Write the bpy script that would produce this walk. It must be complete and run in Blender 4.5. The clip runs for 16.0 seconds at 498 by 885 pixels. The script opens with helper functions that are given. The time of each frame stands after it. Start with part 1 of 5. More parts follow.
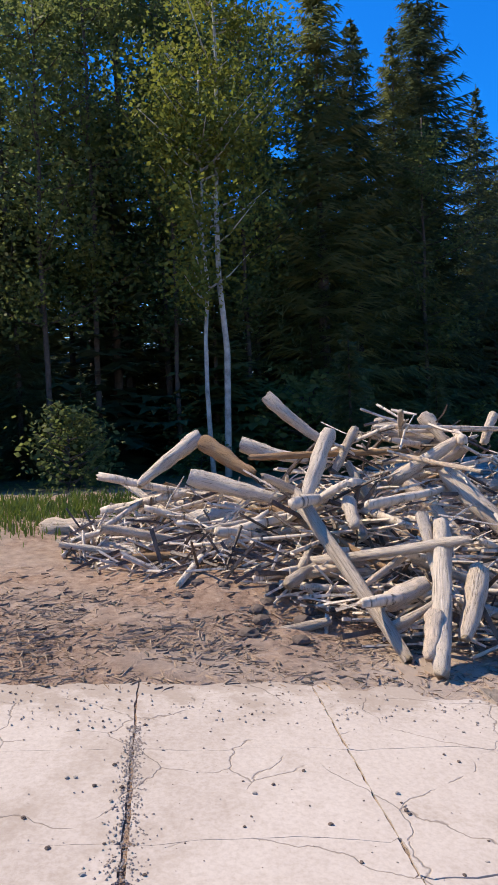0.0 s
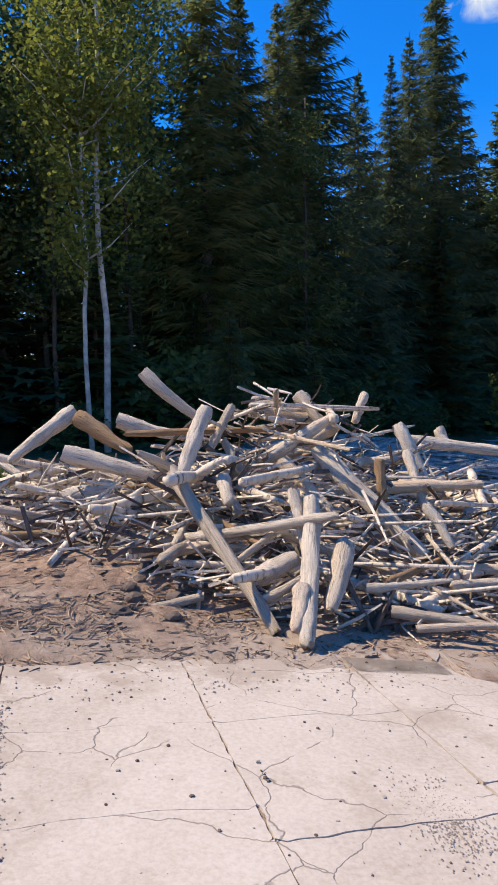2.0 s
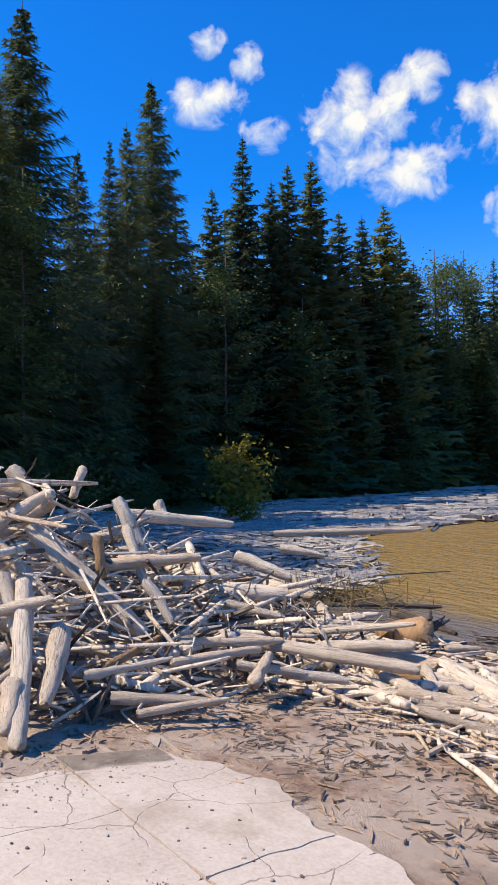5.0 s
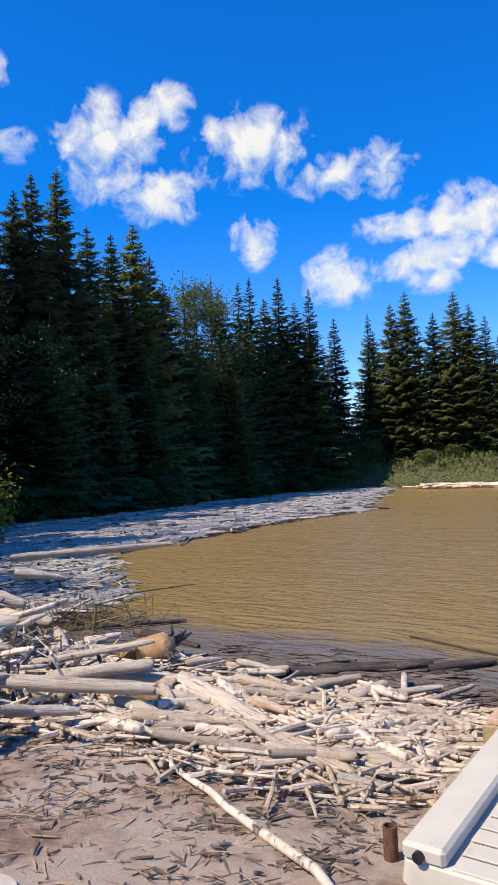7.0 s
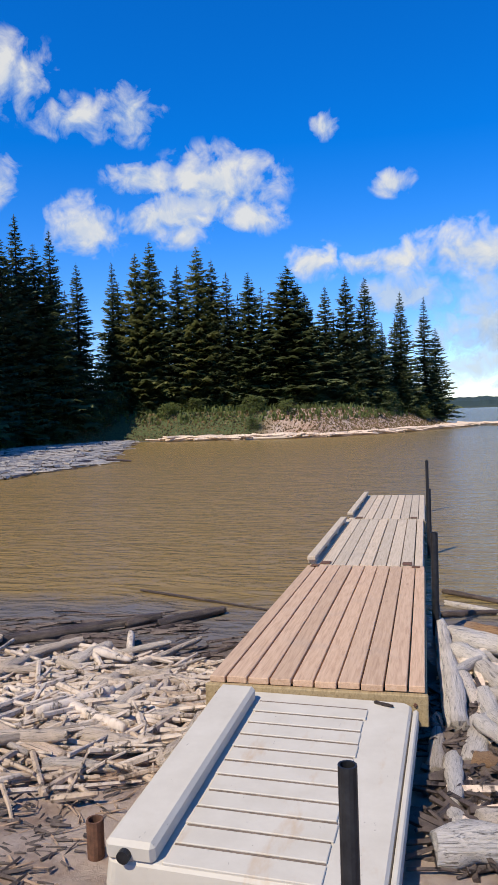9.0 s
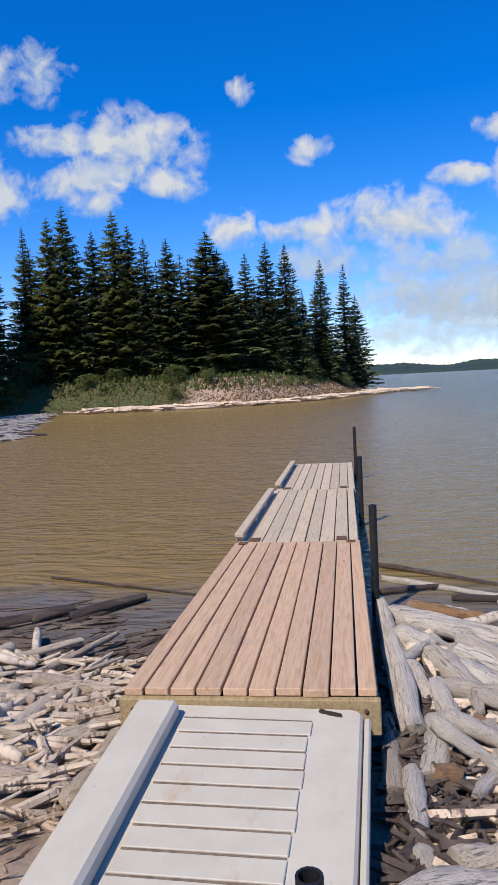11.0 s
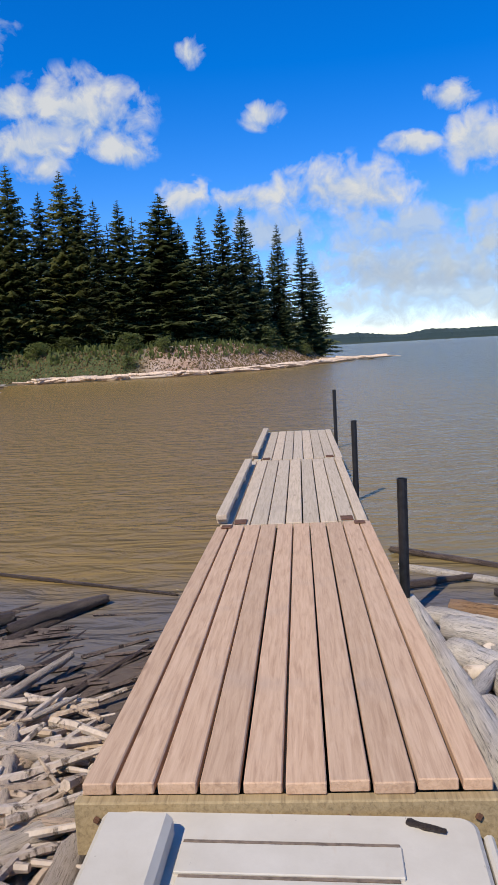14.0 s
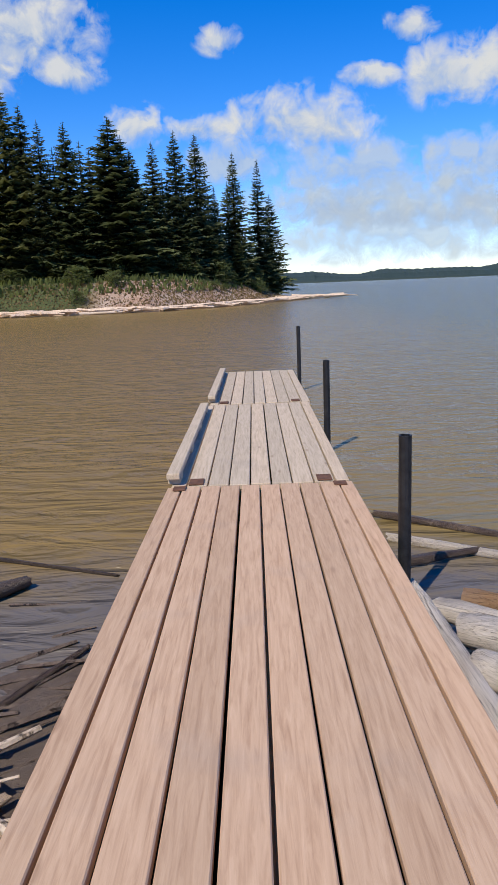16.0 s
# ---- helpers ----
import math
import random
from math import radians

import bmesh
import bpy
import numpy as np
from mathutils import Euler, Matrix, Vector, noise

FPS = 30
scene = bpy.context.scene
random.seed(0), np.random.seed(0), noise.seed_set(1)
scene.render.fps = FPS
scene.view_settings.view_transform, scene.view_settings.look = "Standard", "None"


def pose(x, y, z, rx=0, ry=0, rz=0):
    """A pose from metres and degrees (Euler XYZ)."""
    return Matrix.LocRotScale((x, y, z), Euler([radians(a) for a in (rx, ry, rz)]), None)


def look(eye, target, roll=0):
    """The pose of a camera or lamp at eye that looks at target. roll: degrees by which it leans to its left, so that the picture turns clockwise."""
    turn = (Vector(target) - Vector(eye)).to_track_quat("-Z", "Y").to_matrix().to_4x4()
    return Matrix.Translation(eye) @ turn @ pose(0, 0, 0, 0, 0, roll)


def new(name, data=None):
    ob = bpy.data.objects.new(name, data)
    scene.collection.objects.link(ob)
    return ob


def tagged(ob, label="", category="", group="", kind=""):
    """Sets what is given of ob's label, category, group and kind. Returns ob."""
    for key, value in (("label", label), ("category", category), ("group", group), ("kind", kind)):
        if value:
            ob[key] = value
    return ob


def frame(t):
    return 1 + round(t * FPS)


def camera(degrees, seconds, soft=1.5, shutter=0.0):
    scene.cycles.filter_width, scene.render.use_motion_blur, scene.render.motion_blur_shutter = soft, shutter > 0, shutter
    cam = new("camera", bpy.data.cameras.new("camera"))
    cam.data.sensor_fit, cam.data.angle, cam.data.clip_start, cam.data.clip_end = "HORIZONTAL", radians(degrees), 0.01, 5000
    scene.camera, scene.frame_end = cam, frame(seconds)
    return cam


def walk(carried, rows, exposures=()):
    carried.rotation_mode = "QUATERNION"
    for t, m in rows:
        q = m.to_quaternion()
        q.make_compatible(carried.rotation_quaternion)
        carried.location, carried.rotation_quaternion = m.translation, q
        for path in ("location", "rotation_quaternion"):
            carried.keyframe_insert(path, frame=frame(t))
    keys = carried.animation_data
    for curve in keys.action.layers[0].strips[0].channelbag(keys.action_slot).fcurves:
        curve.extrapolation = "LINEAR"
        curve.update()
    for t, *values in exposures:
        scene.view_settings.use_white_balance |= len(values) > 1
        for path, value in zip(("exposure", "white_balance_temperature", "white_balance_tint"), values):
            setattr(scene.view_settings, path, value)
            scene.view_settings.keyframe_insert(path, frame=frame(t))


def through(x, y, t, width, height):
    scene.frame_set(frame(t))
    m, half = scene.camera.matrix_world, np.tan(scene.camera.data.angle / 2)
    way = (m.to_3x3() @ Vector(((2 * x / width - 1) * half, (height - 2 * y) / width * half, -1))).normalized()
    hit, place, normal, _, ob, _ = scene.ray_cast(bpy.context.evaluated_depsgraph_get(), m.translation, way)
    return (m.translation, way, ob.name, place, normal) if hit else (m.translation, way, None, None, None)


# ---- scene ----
cam = camera(37.8, 16.0)
PATH = [
    (0, (0.88, -5.226, 2.116), (-1.104, -4.987, 2.045), -2.0),
    (0.5, (0.881, -5.208, 2.112), (-1.087, -4.871, 1.996), -1.6),
    (1, (0.877, -5.193, 2.111), (-1.08, -4.804, 1.973), -1.4),
    (1.5, (0.884, -5.17, 2.114), (-1.061, -4.727, 1.969), -1.3),
    (2, (0.905, -5.151, 2.137), (-1.013, -4.604, 1.989), -0.9),
    (2.5, (0.939, -5.114, 2.161), (-0.946, -4.458, 2.021), -0.7),
    (3, (0.945, -5.101, 2.176), (-0.907, -4.354, 2.058), -0.2),
    (3.5, (0.918, -5.105, 2.182), (-0.874, -4.22, 2.1), 0.0),
    (4, (0.861, -5.12, 2.186), (-0.849, -4.084, 2.143), -0.1),
    (6.3, (0.776, -4.885, 2.111), (-0.606, -3.442, 2.199), -1.6),
    (6.5, (0.776, -4.841, 2.108), (-0.549, -3.345, 2.191), -1.8),
    (7, (0.738, -4.691, 2.09), (-0.358, -3.02, 2.165), -2.3),
    (7.5, (0.686, -4.545, 2.082), (-0.219, -2.762, 2.137), -2.9),
    (8, (0.713, -4.352, 2.034), (-0.078, -2.516, 2.064), -2.7),
    (8.5, (0.712, -4.194, 2.007), (0.012, -2.32, 1.969), -2.3),
    (9, (0.634, -4.051, 1.991), (0.166, -2.108, 1.914), -1.9),
    (9.5, (0.583, -3.904, 1.981), (0.251, -1.935, 1.867), -1.8),
    (10, (0.586, -3.718, 1.967), (0.283, -1.746, 1.831), -2.2),
    (12.5, (0.299, -2.768, 1.875), (0.104, -0.789, 1.655), -3.6),
    (13, (0.253, -2.508, 1.83), (0.075, -0.531, 1.592), -3.6),
    (13.5, (0.171, -2.285, 1.788), (0.005, -0.307, 1.542), -3.0),
    (14, (0.093, -2.03, 1.752), (-0.052, -0.051, 1.498), -3.2),
    (14.5, (0.116, -1.706, 1.687), (0.072, 0.277, 1.426), -2.6),
    (15, (0.081, -1.453, 1.675), (0.081, 0.528, 1.406), -2.5),
    (15.5, (-0.014, -1.211, 1.631), (0.0, 0.745, 1.212), -2.4),
    (16, (-0.013, -0.971, 1.643), (-0.037, 0.983, 1.22), -2.3),
]
walk(cam, [(t, look(eye, target, roll)) for t, eye, target, roll in PATH], [(0.0, 0.42, 7300, 8), (4.0, 0.47, 7300, 8), (7.0, 0.37, 7000, 8), (8.5, 0.14, 6800, 8), (10.0, 0.0, 6700, 8), (16.0, -0.06, 6650, 8)])

# ---- world and sun ----
SUN_AZ, SUN_EL = 210.0, 51.0          # degrees clockwise from +y, and above the horizon
world = bpy.data.worlds.new("sky")
scene.world = world
world.use_nodes = True
wn, wl = world.node_tree.nodes, world.node_tree.links
sky = wn.new("ShaderNodeTexSky")
sky.sky_type = "NISHITA"
sky.sun_disc = False
sky.sun_elevation = radians(SUN_EL)
sky.sun_rotation = radians(SUN_AZ)
sky.air_density, sky.dust_density, sky.ozone_density = 1.0, 0.0, 3.0
hue = wn.new("ShaderNodeHueSaturation")
hue.inputs["Saturation"].default_value = 1.5
hue.inputs["Value"].default_value = 1.0
wl.new(sky.outputs[0], hue.inputs["Color"])
tint = wn.new("ShaderNodeMix")
tint.data_type, tint.blend_type = "RGBA", "MULTIPLY"
tint.inputs[0].default_value = 1.0
tint.inputs[7].default_value = (0.88, 0.94, 1.38, 1)
wl.new(hue.outputs[0], tint.inputs[6])
wl.new(tint.outputs[2], wn["Background"].inputs["Color"])
wn["Background"].inputs["Strength"].default_value = 0.135
sun = new("sun", bpy.data.lights.new("sun", "SUN"))
sun.data.energy, sun.data.angle, sun.data.color = 4.8, radians(0.5), (1.0, 0.92, 0.80)
sd = Vector((math.sin(radians(SUN_AZ)) * math.cos(radians(SUN_EL)), math.cos(radians(SUN_AZ)) * math.cos(radians(SUN_EL)), math.sin(radians(SUN_EL))))
sun.matrix_world = look(sd * 60, (0, 0, 0))


# ---- materials ----
def material(name, rough=0.8):
    m = bpy.data.materials.new(name)
    m.use_nodes = True
    nt = m.node_tree
    b = nt.nodes["Principled BSDF"]
    b.inputs["Roughness"].default_value = rough
    return m, nt, b


def node(nt, kind, **values):
    n = nt.nodes.new(kind)
    for k, v in values.items():
        n.inputs[k].default_value = v
    return n


def coords(nt, scale=(1, 1, 1), where="Object"):
    c = nt.nodes.new("ShaderNodeTexCoord")
    m = nt.nodes.new("ShaderNodeMapping")
    m.inputs["Scale"].default_value = scale
    nt.links.new(c.outputs[where], m.inputs["Vector"])
    return m.outputs[0]


def world_coords(nt, scale=(1, 1, 1)):
    g = nt.nodes.new("ShaderNodeNewGeometry")
    m = nt.nodes.new("ShaderNodeMapping")
    m.inputs["Scale"].default_value = scale
    nt.links.new(g.outputs["Position"], m.inputs["Vector"])
    return m.outputs[0]


def noise_of(nt, vec, scale, detail=6.0, rough=0.6, distort=0.0):
    n = node(nt, "ShaderNodeTexNoise", Scale=scale, Detail=detail, Roughness=rough, Distortion=distort)
    nt.links.new(vec, n.inputs["Vector"])
    return n.outputs[0]


def ramp(nt, fac, *stops):
    r = nt.nodes.new("ShaderNodeValToRGB")
    e = r.color_ramp.elements
    while len(e) < len(stops):
        e.new(0.5)
    for s, (p, c) in zip(e, stops):
        s.position, s.color = p, (*c, 1) if len(c) == 3 else c
    nt.links.new(fac, r.inputs[0])
    return r.outputs[0]


def blend(nt, fac, a, b, how="MIX"):
    m = nt.nodes.new("ShaderNodeMix")
    m.data_type, m.blend_type = "RGBA", how
    for value, socket in ((fac, m.inputs[0]), (a, m.inputs[6]), (b, m.inputs[7])):
        if isinstance(value, (int, float)):
            socket.default_value = value
        elif isinstance(value, tuple):
            socket.default_value = (*value, 1)
        else:
            nt.links.new(value, socket)
    return m.outputs[2]


def bump(nt, b, height, strength, distance):
    n = node(nt, "ShaderNodeBump", Strength=strength, Distance=distance)
    nt.links.new(height, n.inputs["Height"])
    nt.links.new(n.outputs[0], b.inputs["Normal"])


def random_of(nt):
    return nt.nodes.new("ShaderNodeObjectInfo").outputs["Random"]


def grey_ramp(nt, fac, lo, hi):
    return ramp(nt, fac, (lo, (0, 0, 0)), (hi, (1, 1, 1)))


def driftwood(name, pale, mid, dark, rough=0.85):
    m, nt, b = material(name, rough)
    v = coords(nt, (5, 5, 0.9))
    streak = noise_of(nt, v, 3.5, 8, 0.7)
    blot = noise_of(nt, world_coords(nt), 3.0, 4)
    base = ramp(nt, streak, (0.28, dark), (0.45, mid), (0.68, pale))
    tone = ramp(nt, random_of(nt), (0.0, (0.78, 0.72, 0.66)), (0.35, (0.95, 0.92, 0.89)), (0.75, (1.0, 0.98, 0.96)), (1.0, (1.08, 0.92, 0.78)))
    base = blend(nt, 1.0, base, tone, "MULTIPLY")
    base = blend(nt, grey_ramp(nt, blot, 0.52, 0.75), base, blend(nt, 0.5, base, (0.30, 0.22, 0.16)))
    nt.links.new(base, b.inputs["Base Color"])
    split = noise_of(nt, coords(nt, (4.5, 4.5, 0.35)), 2.6, 9, 0.75, 0.3)
    gap = ramp(nt, split, (0.385, (1, 1, 1)), (0.43, (0, 0, 0)))
    base = blend(nt, gap, base, blend(nt, 0.7, base, tuple(c * 0.5 for c in dark)))
    nt.links.new(base, b.inputs["Base Color"])
    crack = blend(nt, 0.55, noise_of(nt, coords(nt, (9, 9, 0.7)), 3.0, 8, 0.75), blend(nt, 1.0, (1, 1, 1), gap, "SUBTRACT"))
    bump(nt, b, crack, 1.0, 0.03)
    return m


PALE = driftwood("bleached_driftwood", (0.83, 0.72, 0.60), (0.69, 0.575, 0.455), (0.22, 0.15, 0.10))
WHITE_WOOD = driftwood("whitened_driftwood", (0.82, 0.75, 0.67), (0.66, 0.59, 0.51), (0.20, 0.15, 0.11))
TAN_WOOD = driftwood("tan_driftwood", (0.62, 0.48, 0.35), (0.47, 0.35, 0.24), (0.17, 0.11, 0.075))
LITTER = driftwood("brown_wood_litter", (0.50, 0.36, 0.25), (0.34, 0.235, 0.155), (0.13, 0.085, 0.055))
GREY_WOOD = driftwood("silvered_floating_wood", (0.52, 0.49, 0.45), (0.38, 0.35, 0.32), (0.14, 0.12, 0.105))
OCHRE = driftwood("barkless_orange_wood", (0.52, 0.33, 0.17), (0.40, 0.23, 0.11), (0.14, 0.08, 0.045))
# waterlogged wood, and the dark sticks that imitate shade in the heap
WET_AND_SHADE = driftwood("wet_and_shade_dark_wood", (0.15, 0.115, 0.09), (0.085, 0.062, 0.05), (0.03, 0.022, 0.018), 0.45)


def ground_material():
    m, nt, b = material("dry_mud_and_chips", 0.95)
    v = world_coords(nt)
    big = noise_of(nt, v, 0.7, 5)
    fine = noise_of(nt, v, 9, 8, 0.7)
    chip = noise_of(nt, world_coords(nt, (30, 9, 10)), 2.0, 5, 0.7)
    c = ramp(nt, fine, (0.28, (0.135, 0.075, 0.045)), (0.5, (0.35, 0.22, 0.145)), (0.72, (0.54, 0.38, 0.27)))
    c = blend(nt, grey_ramp(nt, big, 0.42, 0.62), c, blend(nt, 0.55, c, (0.46, 0.37, 0.30)))
    c = blend(nt, grey_ramp(nt, chip, 0.62, 0.70), c, (0.45, 0.37, 0.29))
    near_x = node(nt, "ShaderNodeVectorMath")
    near_x.operation = "DISTANCE"
    near_x.inputs[1].default_value = (-1.6, -1.9, 0.2)
    nt.links.new(v, near_x.inputs[0])
    pale = node(nt, "ShaderNodeMapRange")
    pale.inputs["From Min"].default_value, pale.inputs["From Max"].default_value = 3.7, 2.2
    nt.links.new(near_x.outputs["Value"], pale.inputs["Value"])
    patch = blend(nt, 1.0, pale.outputs[0], grey_ramp(nt, noise_of(nt, v, 1.5, 9, 0.68), 0.38, 0.52), "MULTIPLY")
    c = blend(nt, patch, c, blend(nt, 0.28, (0.61, 0.475, 0.37), c))
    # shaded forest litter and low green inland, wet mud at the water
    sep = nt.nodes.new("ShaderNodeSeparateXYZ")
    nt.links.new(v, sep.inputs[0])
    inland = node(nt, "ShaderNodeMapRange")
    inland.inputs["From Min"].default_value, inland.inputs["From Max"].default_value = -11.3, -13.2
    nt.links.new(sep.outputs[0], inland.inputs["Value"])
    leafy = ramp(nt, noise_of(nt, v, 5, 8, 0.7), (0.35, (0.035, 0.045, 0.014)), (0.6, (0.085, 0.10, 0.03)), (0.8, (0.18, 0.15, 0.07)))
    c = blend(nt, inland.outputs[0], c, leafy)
    wet = node(nt, "ShaderNodeMapRange")
    wet.inputs["From Min"].default_value, wet.inputs["From Max"].default_value = 0.125, 0.045
    nt.links.new(sep.outputs[2], wet.inputs["Value"])
    c = blend(nt, wet.outputs[0], c, blend(nt, 0.25, (0.095, 0.072, 0.057), c))
    nt.links.new(c, b.inputs["Base Color"])
    bump(nt, b, noise_of(nt, v, 9, 10, 0.8), 1.0, 0.045)
    return m


def concrete_material():
    m, nt, b = material("weathered_concrete", 0.9)
    v = world_coords(nt)
    big = noise_of(nt, v, 1.3, 6, 0.6)
    fine = noise_of(nt, v, 40, 6, 0.7)
    c = ramp(nt, big, (0.3, (0.40, 0.315, 0.25)), (0.55, (0.51, 0.42, 0.345)), (0.75, (0.57, 0.48, 0.40)))
    c = blend(nt, 0.35, c, ramp(nt, fine, (0.3, (0.30, 0.245, 0.205)), (0.6, (0.60, 0.53, 0.47))))
    warp = node(nt, "ShaderNodeTexNoise", Scale=2.2, Detail=5.0)
    nt.links.new(v, warp.inputs["Vector"])
    add = nt.nodes.new("ShaderNodeMixRGB")
    add.blend_type, add.inputs[0].default_value = "ADD", 0.35
    nt.links.new(v, add.inputs[1])
    nt.links.new(warp.outputs["Color"], add.inputs[2])
    vor = node(nt, "ShaderNodeTexVoronoi", Scale=1.5)
    vor.feature = "DISTANCE_TO_EDGE"
    nt.links.new(add.outputs[0], vor.inputs["Vector"])
    crack = grey_ramp(nt, vor.outputs["Distance"], 0.001, 0.007)
    patchy = grey_ramp(nt, noise_of(nt, v, 1.9, 3), 0.45, 0.5)
    crack_on = blend(nt, patchy, (1, 1, 1), blend(nt, 0.25, crack, (1, 1, 1)))
    dirt = grey_ramp(nt, noise_of(nt, v, 1.1, 9, 0.7), 0.52, 0.66)
    sep = nt.nodes.new("ShaderNodeSeparateXYZ")
    nt.links.new(v, sep.inputs[0])
    spill = node(nt, "ShaderNodeMapRange")
    spill.inputs["From Min"].default_value, spill.inputs["From Max"].default_value = -2.7, -3.7
    nt.links.new(sep.outputs[0], spill.inputs["Value"])
    spilt = node(nt, "ShaderNodeMath")
    spilt.operation = "MULTIPLY_ADD"
    spilt.inputs[1].default_value = 0.42
    nt.links.new(spill.outputs[0], spilt.inputs[0])
    nt.links.new(noise_of(nt, v, 3.5, 9, 0.72), spilt.inputs[2])
    dirt = blend(nt, 1.0, dirt, grey_ramp(nt, spilt.outputs[0], 0.66, 0.78), "LIGHTEN")
    c = blend(nt, dirt, c, blend(nt, 0.6, c, (0.30, 0.225, 0.165)))
    c = blend(nt, crack_on, (0.16, 0.12, 0.09), c)
    nt.links.new(c, b.inputs["Base Color"])
    mixh = blend(nt, 0.85, fine, crack_on)
    bump(nt, b, mixh, 0.5, 0.012)
    return m


def plank_material(name, light, mid, dark, knots=0.35):
    m, nt, b = material(name, 0.88)
    off = nt.nodes.new("ShaderNodeVectorMath")
    off.operation = "ADD"
    r = node(nt, "ShaderNodeMath")
    r.operation = "MULTIPLY"
    r.inputs[1].default_value = 37.0
    nt.links.new(random_of(nt), r.inputs[0])
    nt.links.new(world_coords(nt), off.inputs[0])
    nt.links.new(r.outputs[0], off.inputs[1])
    sc = nt.nodes.new("ShaderNodeMapping")
    sc.inputs["Scale"].default_value = (26, 1.3, 26)
    nt.links.new(off.outputs[0], sc.inputs["Vector"])
    grain = noise_of(nt, sc.outputs[0], 2.6, 7, 0.65, 0.6)
    c = ramp(nt, grain, (0.3, dark), (0.5, mid), (0.7, light))
    tone = ramp(nt, random_of(nt), (0.0, (0.86, 0.84, 0.82)), (0.5, (0.97, 0.95, 0.94)), (1.0, (1.06, 1.0, 0.95)))
    c = blend(nt, 1.0, c, tone, "MULTIPLY")
    vor = node(nt, "ShaderNodeTexVoronoi", Scale=1.0)
    sv = nt.nodes.new("ShaderNodeMapping")
    sv.inputs["Scale"].default_value = (7, 1.9, 7)
    nt.links.new(off.outputs[0], sv.inputs["Vector"])
    nt.links.new(sv.outputs[0], vor.inputs["Vector"])
    knot = ramp(nt, vor.outputs["Distance"], (0.05, (1, 1, 1)), (0.11, (0, 0, 0)))
    c = blend(nt, knot, c, blend(nt, knots, c, (0.16, 0.07, 0.03)))
    stain = grey_ramp(nt, noise_of(nt, world_coords(nt), 2.3, 5), 0.55, 0.75)
    c = blend(nt, stain, c, blend(nt, 0.3, c, (0.33, 0.26, 0.21)))
    nt.links.new(c, b.inputs["Base Color"])
    bump(nt, b, grain, 0.35, 0.004)
    return m


def plain_material(name, color, rough=0.7, vary=0.25, scale=6.0, metal=0.0, depth=0.004):
    m, nt, b = material(name, rough)
    n = noise_of(nt, world_coords(nt), scale, 7, 0.65)
    lo = tuple(c * (1 - vary) for c in color)
    hi = tuple(min(1.0, c * (1 + vary)) for c in color)
    nt.links.new(ramp(nt, n, (0.3, lo), (0.7, hi)), b.inputs["Base Color"])
    b.inputs["Metallic"].default_value = metal
    bump(nt, b, n, 0.4, depth)
    return m


def leaf_material(name, low, high, through=0.3):
    m, nt, b = material(name, 0.65)
    n = noise_of(nt, world_coords(nt), 2.5, 4)
    c = ramp(nt, n, (0.3, low), (0.7, high))
    tone = ramp(nt, random_of(nt), (0.0, (0.7, 0.75, 0.75)), (1.0, (1.25, 1.15, 0.95)))
    c = blend(nt, 1.0, c, tone, "MULTIPLY")
    nt.links.new(c, b.inputs["Base Color"])
    b.inputs["Specular IOR Level"].default_value = 0.25
    t = nt.nodes.new("ShaderNodeBsdfTranslucent")
    nt.links.new(c, t.inputs[0])
    s = nt.nodes.new("ShaderNodeMixShader")
    s.inputs[0].default_value = through
    nt.links.new(b.outputs[0], s.inputs[1])
    nt.links.new(t.outputs[0], s.inputs[2])
    nt.links.new(s.outputs[0], nt.nodes["Material Output"].inputs[0])
    return m


def water_material():
    m, nt, b = material("silty_brown_water", 0.12)
    v = world_coords(nt)
    c = ramp(nt, noise_of(nt, world_coords(nt, (0.03, 0.03, 0)), 1.0, 4), (0.3, (0.218, 0.142, 0.048)), (0.7, (0.258, 0.172, 0.064)))
    sep = nt.nodes.new("ShaderNodeSeparateXYZ")
    nt.links.new(v, sep.inputs[0])
    open_lake = node(nt, "ShaderNodeMapRange")
    open_lake.inputs["From Min"].default_value, open_lake.inputs["From Max"].default_value = -2.0, 9.0
    nt.links.new(sep.outputs[0], open_lake.inputs["Value"])
    c = blend(nt, open_lake.outputs[0], c, (0.130, 0.125, 0.068))
    shallow = node(nt, "ShaderNodeMath")
    shallow.operation = "MULTIPLY_ADD"
    shallow.inputs[1].default_value = 2.2
    nt.links.new(noise_of(nt, v, 0.9, 4), shallow.inputs[0])
    nt.links.new(sep.outputs[1], shallow.inputs[2])
    edge = node(nt, "ShaderNodeMapRange")
    edge.inputs["From Min"].default_value, edge.inputs["From Max"].default_value = 4.7, 3.9
    nt.links.new(shallow.outputs[0], edge.inputs["Value"])
    c = blend(nt, edge.outputs[0], c, (0.14, 0.12, 0.104))
    nt.links.new(c, b.inputs["Base Color"])
    b.inputs["IOR"].default_value = 1.33
    b.inputs["Roughness"].default_value = 0.26
    b.inputs["Specular IOR Level"].default_value = 0.32
    waves = noise_of(nt, world_coords(nt, (0.8, 2.2, 1)), 1.7, 4, 0.5, 1.2)
    swell = noise_of(nt, world_coords(nt, (0.25, 0.8, 1)), 1.1, 4, 0.5)
    h = blend(nt, 0.4, waves, swell)
    bump(nt, b, h, 1.0, 0.18)
    return m


